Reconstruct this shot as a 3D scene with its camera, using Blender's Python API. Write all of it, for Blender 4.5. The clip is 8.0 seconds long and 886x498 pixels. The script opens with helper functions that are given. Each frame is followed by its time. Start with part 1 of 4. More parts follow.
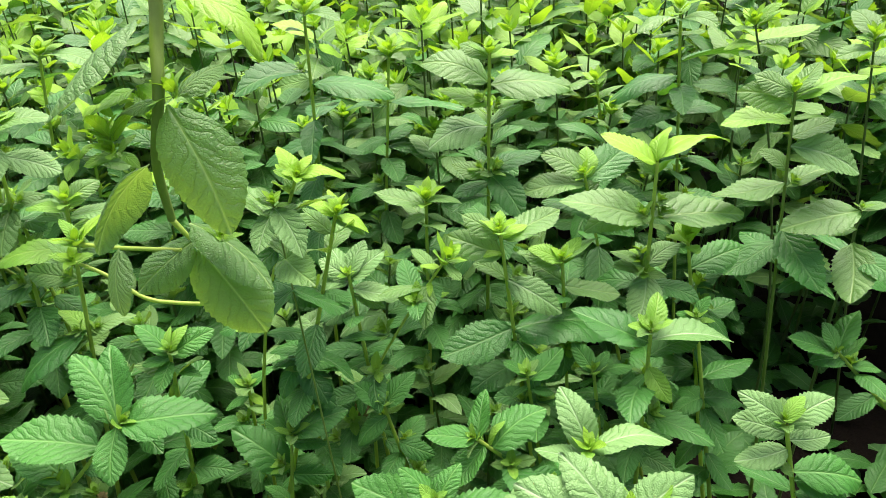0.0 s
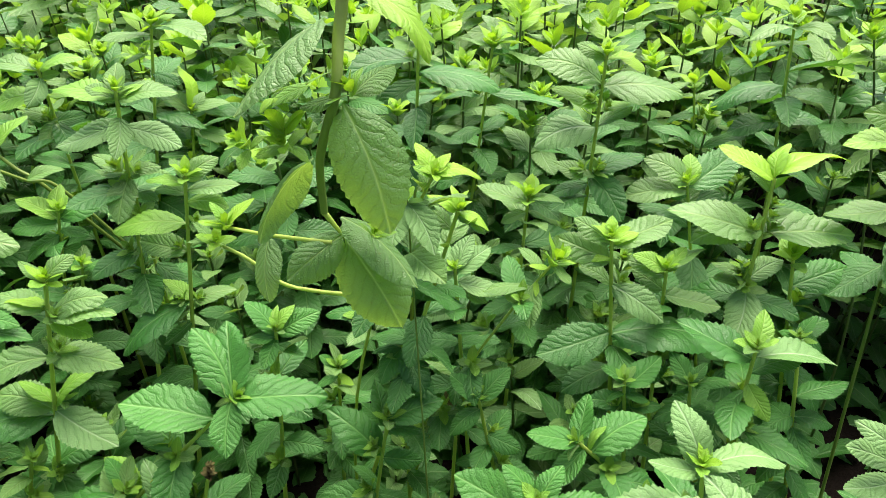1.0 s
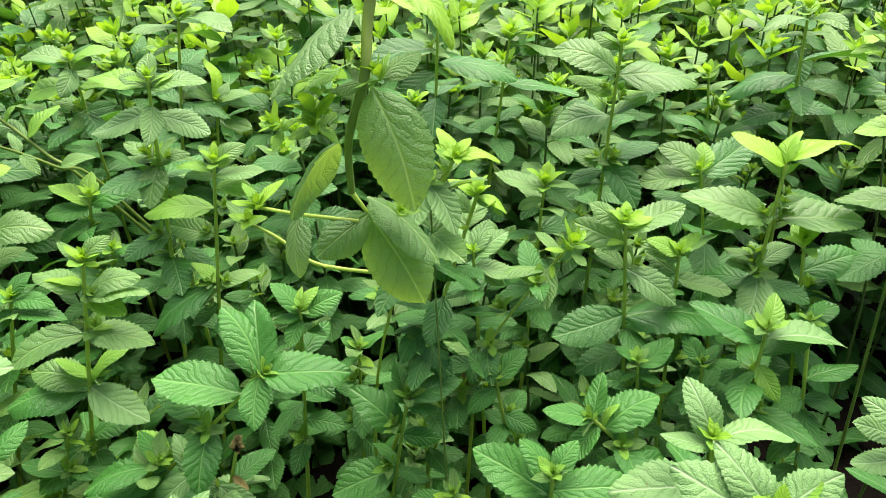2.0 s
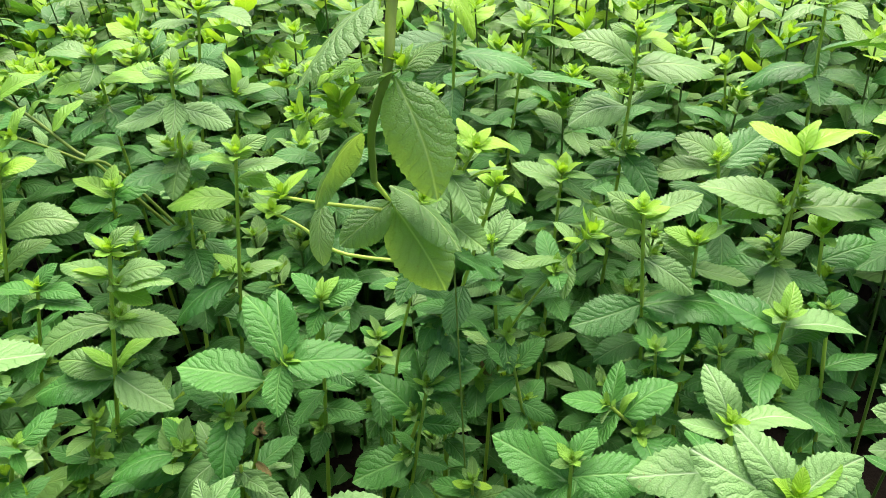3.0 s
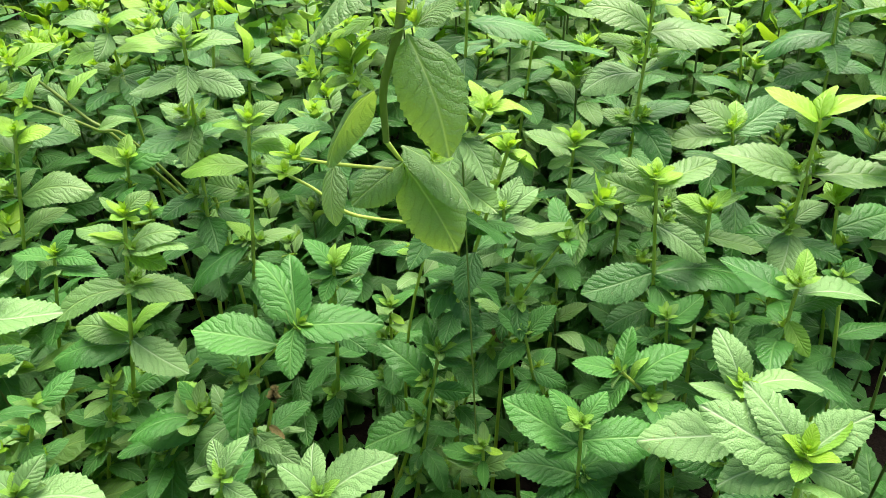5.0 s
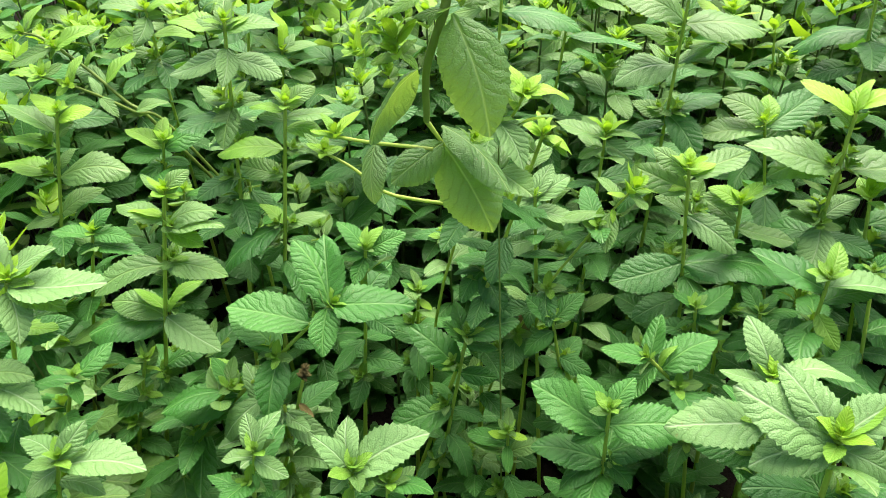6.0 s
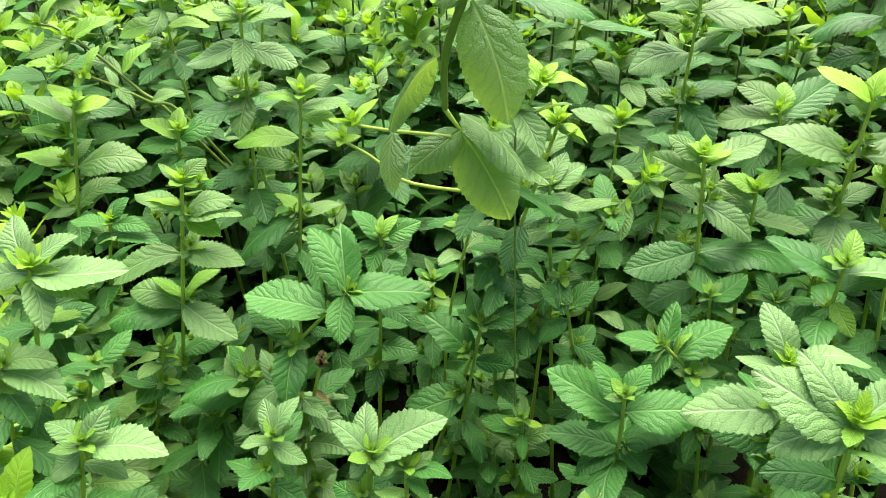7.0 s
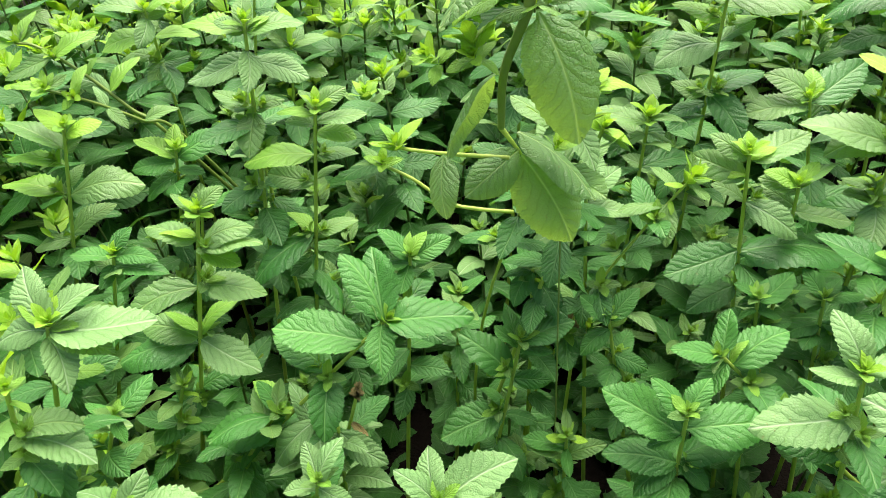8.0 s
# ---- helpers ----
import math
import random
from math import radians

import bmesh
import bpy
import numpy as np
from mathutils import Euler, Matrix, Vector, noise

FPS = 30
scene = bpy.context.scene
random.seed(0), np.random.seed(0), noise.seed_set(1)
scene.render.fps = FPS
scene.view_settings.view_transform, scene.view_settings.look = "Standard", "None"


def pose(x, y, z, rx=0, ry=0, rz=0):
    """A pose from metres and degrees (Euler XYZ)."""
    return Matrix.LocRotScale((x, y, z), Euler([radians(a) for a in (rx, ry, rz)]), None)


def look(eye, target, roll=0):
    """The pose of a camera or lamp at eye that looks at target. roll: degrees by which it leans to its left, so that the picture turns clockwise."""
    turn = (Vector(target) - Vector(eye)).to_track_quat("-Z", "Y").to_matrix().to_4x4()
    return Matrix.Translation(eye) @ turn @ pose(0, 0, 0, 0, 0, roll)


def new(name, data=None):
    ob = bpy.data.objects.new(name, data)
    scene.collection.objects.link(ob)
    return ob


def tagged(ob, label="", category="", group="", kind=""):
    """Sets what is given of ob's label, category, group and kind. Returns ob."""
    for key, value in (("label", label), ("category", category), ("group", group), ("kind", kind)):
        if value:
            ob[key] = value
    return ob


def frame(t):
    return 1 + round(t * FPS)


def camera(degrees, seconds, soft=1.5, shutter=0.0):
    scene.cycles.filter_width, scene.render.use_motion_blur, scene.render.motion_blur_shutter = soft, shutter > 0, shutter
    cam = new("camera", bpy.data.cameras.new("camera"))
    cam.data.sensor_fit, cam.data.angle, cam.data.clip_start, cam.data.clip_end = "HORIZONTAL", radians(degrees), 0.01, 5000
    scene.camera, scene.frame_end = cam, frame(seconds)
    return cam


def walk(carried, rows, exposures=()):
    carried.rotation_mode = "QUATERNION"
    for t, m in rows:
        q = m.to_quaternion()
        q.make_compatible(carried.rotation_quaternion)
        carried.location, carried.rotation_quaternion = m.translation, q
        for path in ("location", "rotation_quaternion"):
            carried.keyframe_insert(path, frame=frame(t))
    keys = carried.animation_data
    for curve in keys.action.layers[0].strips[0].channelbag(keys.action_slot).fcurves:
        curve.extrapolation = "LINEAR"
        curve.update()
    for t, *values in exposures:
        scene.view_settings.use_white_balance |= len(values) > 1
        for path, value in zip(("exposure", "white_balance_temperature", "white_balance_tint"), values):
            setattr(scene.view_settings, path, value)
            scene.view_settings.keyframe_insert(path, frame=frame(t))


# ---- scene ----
cam = camera(64.0, 8.0, soft=0.8)
PATH = [
    (0, (0.035, -0.012, 0.773), (-0.07, 1.667, -0.309), -2.8),
    (0.5, (-0.02, -0.026, 0.782), (-0.118, 1.631, -0.334), 0.2),
    (1, (-0.026, -0.011, 0.789), (-0.211, 1.626, -0.345), -0.1),
    (1.5, (-0.013, -0.015, 0.788), (-0.201, 1.611, -0.36), -0.8),
    (1.7, (-0.022, -0.024, 0.791), (-0.226, 1.607, -0.349), -0.6),
    (2.8, (-0.032, -0.038, 0.792), (-0.283, 1.573, -0.368), -1.4),
    (3, (-0.032, -0.04, 0.792), (-0.288, 1.573, -0.363), -1.5),
    (3.5, (-0.033, -0.042, 0.785), (-0.287, 1.561, -0.384), -1.1),
    (4, (-0.026, -0.042, 0.782), (-0.287, 1.549, -0.4), -1.7),
    (4.5, (-0.029, -0.046, 0.783), (-0.3, 1.54, -0.405), -1.7),
    (5.8, (-0.035, -0.055, 0.781), (-0.354, 1.508, -0.425), -2.3),
    (6, (-0.04, -0.062, 0.778), (-0.373, 1.505, -0.42), -1.7),
    (6.5, (-0.042, -0.062, 0.776), (-0.392, 1.494, -0.431), -2.3),
    (7, (-0.045, -0.067, 0.778), (-0.398, 1.481, -0.439), -2.3),
    (7.5, (-0.063, -0.058, 0.774), (-0.46, 1.465, -0.459), -2.8),
    (8, (-0.101, -0.034, 0.781), (-0.371, 1.499, -0.475), -3.9),
]
EXPOSURES = [(0, 1.14, 6750, 20), (1.5, 1.16, 6750, 20), (3.5, 1.19, 6750, 20), (6, 1.27, 6750, 20), (8, 1.31, 6750, 20)]
walk(cam, [(t, look(eye, target, roll)) for t, eye, target, roll in PATH], EXPOSURES)

# ---- world, sun, exposure ----
SUN_ELEV, SUN_ROT = 70.0, 16.0          # degrees; rotation clockwise from +y seen from above
world = bpy.data.worlds.new("world")
scene.world = world
world.use_nodes = True
wn, wl = world.node_tree.nodes, world.node_tree.links
sky = wn.new("ShaderNodeTexSky")
sky.sky_type, sky.sun_disc = "NISHITA", False
sky.sun_elevation, sky.sun_rotation = radians(SUN_ELEV), radians(SUN_ROT)
sky.air_density, sky.dust_density, sky.ozone_density = 1.0, 3.0, 0.6
wl.new(sky.outputs["Color"], wn["Background"].inputs["Color"])
wn["Background"].inputs["Strength"].default_value = 0.095

sun_data = bpy.data.lights.new("sun", "SUN")
sun_data.energy, sun_data.angle, sun_data.color = 5.4, radians(62), (1.0, 0.95, 0.86)
sun = new("sun", sun_data)
a, e = radians(SUN_ROT), radians(SUN_ELEV)
sun_from = Vector((math.sin(a) * math.cos(e), math.cos(a) * math.cos(e), math.sin(e)))
sun.matrix_world = look(sun_from * 20, (0, 0, 0))


# ---- materials ----
def nodes_of(name):
    m = bpy.data.materials.new(name)
    m.use_nodes = True
    m.node_tree.nodes.clear()
    return m, m.node_tree.nodes, m.node_tree.links


def math_node(n, l, op, a, b=None, c=None, clamp=False):
    k = n.new("ShaderNodeMath")
    k.operation, k.use_clamp = op, clamp
    for i, v in enumerate((a, b, c)):
        if v is None:
            continue
        if isinstance(v, (int, float)):
            k.inputs[i].default_value = v
        else:
            l.new(v, k.inputs[i])
    return k.outputs[0]


def mix_colour(n, l, fac, a, b, blend="MIX"):
    k = n.new("ShaderNodeMix")
    k.data_type, k.blend_type = "RGBA", blend
    for i, v in ((0, fac), (6, a), (7, b)):
        if isinstance(v, (int, float)):
            k.inputs[i].default_value = v
        elif isinstance(v, tuple):
            k.inputs[i].default_value = (*v, 1)
        else:
            l.new(v, k.inputs[i])
    return k.outputs[2]


def noise_node(n, l, vector, scale, detail=3.0, rough=0.55):
    k = n.new("ShaderNodeTexNoise")
    k.inputs["Scale"].default_value, k.inputs["Detail"].default_value = scale, detail
    k.inputs["Roughness"].default_value = rough
    if vector is not None:
        l.new(vector, k.inputs["Vector"])
    return k.outputs["Fac"]


def leaf_material(name, dark, light, vein, through_colour, thin, relief, gloss, shine=0.56):
    """A mint leaf: sunken side veins with puckered fields between them, waxy skin, light through the blade."""
    m, n, l = nodes_of(name)
    out = n.new("ShaderNodeOutputMaterial")
    uv = n.new("ShaderNodeUVMap")
    sep = n.new("ShaderNodeSeparateXYZ")
    l.new(uv.outputs["UV"], sep.inputs[0])
    info = n.new("ShaderNodeObjectInfo")
    isl = n.new("ShaderNodeNewGeometry")
    rnd = math_node(n, l, "FRACT", math_node(n, l, "ADD", info.outputs["Random"], isl.outputs["Random Per Island"]))
    along = sep.outputs["Y"]
    side = math_node(n, l, "ABSOLUTE", math_node(n, l, "SUBTRACT", sep.outputs["X"], 0.5))
    comb = n.new("ShaderNodeCombineXYZ")
    l.new(sep.outputs["X"], comb.inputs[0])
    l.new(along, comb.inputs[1])
    l.new(math_node(n, l, "MULTIPLY", rnd, 37.0), comb.inputs[2])
    place = comb.outputs[0]
    wob = noise_node(n, l, place, 5.0, 3.0)
    curve = math_node(n, l, "MULTIPLY", math_node(n, l, "POWER", side, 0.8), -0.95)
    c = math_node(n, l, "ADD", curve, along)
    c = math_node(n, l, "MULTIPLY_ADD", wob, 0.30, c)
    ridge = math_node(n, l, "PINGPONG", math_node(n, l, "MULTIPLY", c, math_node(n, l, "MULTIPLY_ADD", rnd, 2.5, 6.5)), 0.5)
    field = math_node(n, l, "POWER", math_node(n, l, "MULTIPLY", ridge, 2.0), 0.45)
    vor = n.new("ShaderNodeTexVoronoi")
    vor.feature = "DISTANCE_TO_EDGE"
    vor.inputs["Scale"].default_value = 36.0
    l.new(place, vor.inputs["Vector"])
    pucker = math_node(n, l, "POWER", math_node(n, l, "MULTIPLY", vor.outputs["Distance"], 2.0, clamp=True), 0.6)
    rib = math_node(n, l, "SMOOTH_MIN", math_node(n, l, "MULTIPLY", side, 45.0), 1.0, 0.3)
    height = math_node(n, l, "MULTIPLY", math_node(n, l, "MULTIPLY_ADD", pucker, 0.4, field), rib)
    bump = n.new("ShaderNodeBump")
    bump.inputs["Strength"].default_value, bump.inputs["Distance"].default_value = relief, 0.0009
    l.new(height, bump.inputs["Height"])
    blotch = noise_node(n, l, place, 3.0, 4.0)
    t = math_node(n, l, "ADD", math_node(n, l, "MULTIPLY", blotch, 0.7), math_node(n, l, "MULTIPLY", rnd, 0.5), clamp=True)
    col = mix_colour(n, l, t, dark, light)
    # Shadow in the vein grooves and between puckers, painted as darker leaf colour.
    groove_shade = math_node(n, l, "POWER", math_node(n, l, "SUBTRACT", 1.0, field, clamp=True), 1.4)
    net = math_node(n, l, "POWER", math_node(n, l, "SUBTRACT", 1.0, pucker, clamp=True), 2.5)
    groove_shade = math_node(n, l, "MAXIMUM", math_node(n, l, "MULTIPLY", groove_shade, 0.40), math_node(n, l, "MULTIPLY", net, 0.30))
    col = mix_colour(n, l, groove_shade, col, tuple(k * 0.45 for k in dark))
    midrib = math_node(n, l, "SUBTRACT", 1.0, math_node(n, l, "MULTIPLY", side, 70.0), clamp=True)
    col = mix_colour(n, l, math_node(n, l, "MULTIPLY", midrib, 0.8), col, vein)
    specks = math_node(n, l, "GREATER_THAN", noise_node(n, l, place, 34.0, 1.0), 0.735)
    col = mix_colour(n, l, math_node(n, l, "MULTIPLY", specks, 0.45), col, (0.20, 0.17, 0.05))
    skin = n.new("ShaderNodeBsdfPrincipled")
    l.new(col, skin.inputs["Base Color"])
    l.new(bump.outputs[0], skin.inputs["Normal"])
    rough = math_node(n, l, "MULTIPLY_ADD", noise_node(n, l, place, 16.0, 2.0), 0.22, gloss)
    l.new(rough, skin.inputs["Roughness"])
    skin.inputs["Specular IOR Level"].default_value = shine
    glow = n.new("ShaderNodeBsdfTranslucent")
    l.new(mix_colour(n, l, 0.55, col, through_colour), glow.inputs["Color"])
    l.new(bump.outputs[0], glow.inputs["Normal"])
    mix = n.new("ShaderNodeMixShader")
    mix.inputs[0].default_value = thin
    l.new(skin.outputs[0], mix.inputs[1])
    l.new(glow.outputs[0], mix.inputs[2])
    l.new(mix.outputs[0], out.inputs[0])
    return m


def plain_material(name, dark, light, rough, scale, bump_m, stretch=(1, 1, 1), shine=0.4, thin=0.0):
    m, n, l = nodes_of(name)
    out = n.new("ShaderNodeOutputMaterial")
    tc = n.new("ShaderNodeTexCoord")
    mp = n.new("ShaderNodeMapping")
    mp.inputs["Scale"].default_value = stretch
    l.new(tc.outputs["Object"], mp.inputs[0])
    big = noise_node(n, l, mp.outputs[0], scale, 5.0, 0.6)
    fine = noise_node(n, l, mp.outputs[0], scale * 9, 4.0, 0.65)
    col = mix_colour(n, l, math_node(n, l, "MULTIPLY_ADD", fine, 0.5, math_node(n, l, "MULTIPLY", big, 0.6), clamp=True), dark, light)
    b = n.new("ShaderNodeBsdfPrincipled")
    l.new(col, b.inputs["Base Color"])
    b.inputs["Roughness"].default_value = rough
    b.inputs["Specular IOR Level"].default_value = shine
    bump = n.new("ShaderNodeBump")
    bump.inputs["Strength"].default_value, bump.inputs["Distance"].default_value = 0.7, bump_m
    l.new(math_node(n, l, "ADD", big, fine), bump.inputs["Height"])
    l.new(bump.outputs[0], b.inputs["Normal"])
    glow = n.new("ShaderNodeBsdfTranslucent")
    l.new(col, glow.inputs["Color"])
    mix = n.new("ShaderNodeMixShader")
    mix.inputs[0].default_value = thin
    l.new(b.outputs[0], mix.inputs[1])
    l.new(glow.outputs[0], mix.inputs[2])
    l.new(mix.outputs[0], out.inputs[0])
    return m


# Old leaves: their own deep green, taken darker for shade in the bed.
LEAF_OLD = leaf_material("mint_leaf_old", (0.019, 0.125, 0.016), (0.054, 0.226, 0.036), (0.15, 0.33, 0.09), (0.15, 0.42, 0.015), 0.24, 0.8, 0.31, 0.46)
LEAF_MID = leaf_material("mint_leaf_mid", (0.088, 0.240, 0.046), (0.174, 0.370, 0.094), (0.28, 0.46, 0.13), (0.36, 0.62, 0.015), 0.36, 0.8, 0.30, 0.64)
# Mid leaf for low stems, with their shade painted into the green.
LEAF_LOW_SHADE = leaf_material("mint_leaf_low_shade", (0.027, 0.165, 0.020), (0.074, 0.275, 0.044), (0.17, 0.38, 0.10), (0.17, 0.46, 0.015), 0.27, 0.8, 0.33, 0.42)
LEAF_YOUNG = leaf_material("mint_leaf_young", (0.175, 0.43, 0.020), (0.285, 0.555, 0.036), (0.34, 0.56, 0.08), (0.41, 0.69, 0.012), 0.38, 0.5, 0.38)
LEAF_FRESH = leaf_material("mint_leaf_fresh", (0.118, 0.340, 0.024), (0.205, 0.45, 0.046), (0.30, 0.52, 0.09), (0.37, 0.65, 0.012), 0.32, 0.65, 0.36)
# Pale leaves: whitish sky sheen is put into the base colour.
LEAF_PALE_SHEEN = leaf_material("mint_leaf_pale_sheen", (0.100, 0.262, 0.066), (0.195, 0.388, 0.122), (0.33, 0.48, 0.25), (0.29, 0.48, 0.06), 0.24, 0.8, 0.38, 0.46)
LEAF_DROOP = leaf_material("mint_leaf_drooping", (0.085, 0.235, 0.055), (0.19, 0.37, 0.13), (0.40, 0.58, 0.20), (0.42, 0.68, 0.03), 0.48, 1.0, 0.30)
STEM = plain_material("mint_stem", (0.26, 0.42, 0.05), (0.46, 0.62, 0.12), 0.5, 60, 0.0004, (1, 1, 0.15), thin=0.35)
# Dark bark that paints the shade between the plants onto their stems.
STEM_SHADED = plain_material("shaded_mint_stem", (0.042, 0.085, 0.016), (0.110, 0.185, 0.040), 0.6, 60, 0.0004, (1, 1, 0.15), thin=0.15)
STEM_DROOP = plain_material("drooping_mint_stem", (0.10, 0.17, 0.03), (0.24, 0.36, 0.07), 0.5, 60, 0.0004, (1, 1, 0.15), thin=0.2)
# Soil taken nearly black, so the deep shade of the gaps is in its colour.
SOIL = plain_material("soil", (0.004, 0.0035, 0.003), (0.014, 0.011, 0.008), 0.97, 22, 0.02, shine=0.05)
BROWN = plain_material("withered_leaf", (0.085, 0.075, 0.022), (0.22, 0.19, 0.065), 0.8, 90, 0.001, shine=0.2)


# ---- leaf shapes ----
def leaf_grid(seed, wide, fold, arch, twist, rows=24, half=2, flare=0.0, quilt=0.0, bite=0.06):
    """Points, faces and UVs of one toothed leaf: base at 0, tip at (0, 1, 0), upper side up."""
    rng = random.Random(seed)
    pts, uvs, faces = [], [], []
    bend, wave_a, wave_b = rng.uniform(-0.05, 0.05), rng.uniform(0, 6.3), rng.uniform(0, 6.3)
    ripple, tip_fall, flare = rng.uniform(0.012, 0.034), rng.uniform(-0.02, 0.10), flare + rng.uniform(0.0, 0.35)
    teeth = [rng.uniform(-0.5, 0.6) for i in range(rows + 1)]
    cols = 2 * half + 1
    for i in range(rows + 1):
        u = i / rows
        w = wide * 2.47 * max(u - 0.03, 0.0) ** 0.60 * (1 - u) ** 0.75 + 0.012 * (1 - u)
        mid = bend * math.sin(math.pi * u)
        for j in range(cols):
            s = (j - half) / half
            edge = abs(s) > 0.99
            tooth = (1 + bite * (0.8 + teeth[i])) if edge and i % 2 else 1 - bite if edge else 1.0
            x = s * w * (tooth if 2 < i < rows - 1 else 1.0)
            y = u + (0.020 if (edge and i % 2) else 0.0) * (1 - u)
            z = fold * abs(x) * (1 - 0.5 * u) + arch * u * (1 - u) * 2 - tip_fall * u ** 3 - flare * abs(s) ** 3 * w
            z += ripple * abs(s) * math.sin(9 * u + (wave_a if s > 0 else wave_b)) + twist * x * u
            if quilt and not edge:
                z += quilt * min(1.0, abs(s) * 2) * math.cos(2 * math.pi * 8 * (u - 0.95 * abs(x) ** 0.8))
            pts.append((mid + x, y, z))
            uvs.append((0.5 + x, u))
    for i in range(rows):
        for j in range(cols - 1):
            a0 = i * cols + j
            faces.append((a0, a0 + 1, a0 + cols + 1, a0 + cols))
    return pts, faces, uvs


def mesh_of(name, pts, faces, uvs, material):
    me = bpy.data.meshes.new(name)
    me.from_pydata(pts, [], faces)
    if uvs:
        layer = me.uv_layers.new(name="UVMap")
        order = np.empty(len(me.loops), dtype=np.int32)
        me.loops.foreach_get("vertex_index", order)
        layer.data.foreach_set("uv", np.array(uvs, dtype=np.float32)[order].ravel())
    me.polygons.foreach_set("use_smooth", [True] * len(me.polygons))
    me.materials.append(material)
    me.update()
    return me


SHAPES = [(0.255, 0.28, 0.14, 0.2), (0.265, 0.18, 0.20, -0.25), (0.235, 0.40, 0.08, 0.0), (0.275, 0.10, 0.24, 0.3), (0.26, 0.34, -0.06, -0.1),
          (0.23, 0.22, 0.28, 0.1), (0.26, 0.42, 0.04, -0.3), (0.25, 0.05, 0.16, 0.15), (0.24, 0.30, 0.18, -0.4), (0.255, 0.45, 0.12, 0.35)]
YOUNG_SHAPES = [(0.22, 0.5, 0.08, 0.1), (0.25, 0.4, -0.08, -0.2), (0.21, 0.65, 0.04, 0.0), (0.26, 0.35, -0.12, 0.2)]
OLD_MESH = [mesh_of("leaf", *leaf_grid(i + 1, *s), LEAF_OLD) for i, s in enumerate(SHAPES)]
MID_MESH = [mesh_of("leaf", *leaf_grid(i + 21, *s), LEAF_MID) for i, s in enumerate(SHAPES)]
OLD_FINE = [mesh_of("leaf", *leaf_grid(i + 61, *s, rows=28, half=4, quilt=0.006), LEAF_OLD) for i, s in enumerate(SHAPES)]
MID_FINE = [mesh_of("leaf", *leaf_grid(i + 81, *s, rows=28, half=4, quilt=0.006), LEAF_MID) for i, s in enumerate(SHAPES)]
LOW_SHADE_FINE = [mesh_of("leaf", *leaf_grid(i + 221, *s, rows=28, half=4, quilt=0.006), LEAF_LOW_SHADE) for i, s in enumerate(SHAPES)]
PALE_SHEEN_FINE = [mesh_of("leaf", *leaf_grid(i + 121, *s, rows=28, half=4, quilt=0.006), LEAF_PALE_SHEEN) for i, s in enumerate(SHAPES)]
DRY_FINE = [mesh_of("leaf", *leaf_grid(i + 141, 0.2, 0.7, -0.3 + 0.2 * i, 0.5), BROWN) for i in range(4)]
YOUNG_FINE = [mesh_of("leaf", *leaf_grid(i + 161, *s, rows=26, half=3, quilt=0.004), LEAF_FRESH) for i, s in enumerate(SHAPES[:6])]
DROOP_FINE = [mesh_of("leaf", *leaf_grid(i + 181, s[0] + 0.035, 0.04, 0.10 + 0.5 * s[2], 0.5 * s[3], rows=30, half=6, quilt=0.005, flare=0.15, bite=0.03), LEAF_DROOP) for i, s in enumerate(SHAPES[:4])]
BRIGHT_FINE = [mesh_of("leaf", *leaf_grid(i + 201, s[0], s[1] + 0.1, s[2], s[3], rows=26, half=3, quilt=0.004), LEAF_YOUNG) for i, s in enumerate(SHAPES[:6])]
MID_FOLD = [mesh_of("leaf", *leaf_grid(i + 101, *s, rows=26, half=3, quilt=0.004), LEAF_MID) for i, s in enumerate(YOUNG_SHAPES)]
YOUNG_MESH = [mesh_of("leaf", *leaf_grid(i + 41, *s, rows=20), LEAF_YOUNG) for i, s in enumerate(YOUNG_SHAPES)]


LEAF_KINDS = {"y": BRIGHT_FINE, "f": YOUNG_FINE, "m": MID_FINE, "o": OLD_FINE, "p": PALE_SHEEN_FINE, "d": DROOP_FINE}


def leaf_pose(at, azimuth, elevation, length, roll=0.0):
    """A leaf that starts at a point and runs towards azimuth (0: +x, 90: +y), raised by elevation."""
    az, el = radians(azimuth), radians(elevation)
    y = Vector((math.cos(az) * math.cos(el), math.sin(az) * math.cos(el), math.sin(el)))
    x = Vector((math.sin(az), -math.cos(az), 0.0))
    z = x.cross(y)
    turn = Matrix((x, y, z)).transposed().to_4x4()
    return Matrix.Translation(at) @ turn @ Matrix.Rotation(radians(roll), 4, "Y") @ Matrix.Diagonal((length, length, length, 1))


def joined(name, pieces, material):
    """One mesh out of (shape, pose) pieces."""
    pts, faces, uvs = [], [], []
    for (p, f, u), m in pieces:
        k = len(pts)
        pts += [tuple(m @ Vector(q)) for q in p]
        faces += [tuple(i + k for i in face) for face in f]
        uvs += u
    return mesh_of(name, pts, faces, uvs, material)


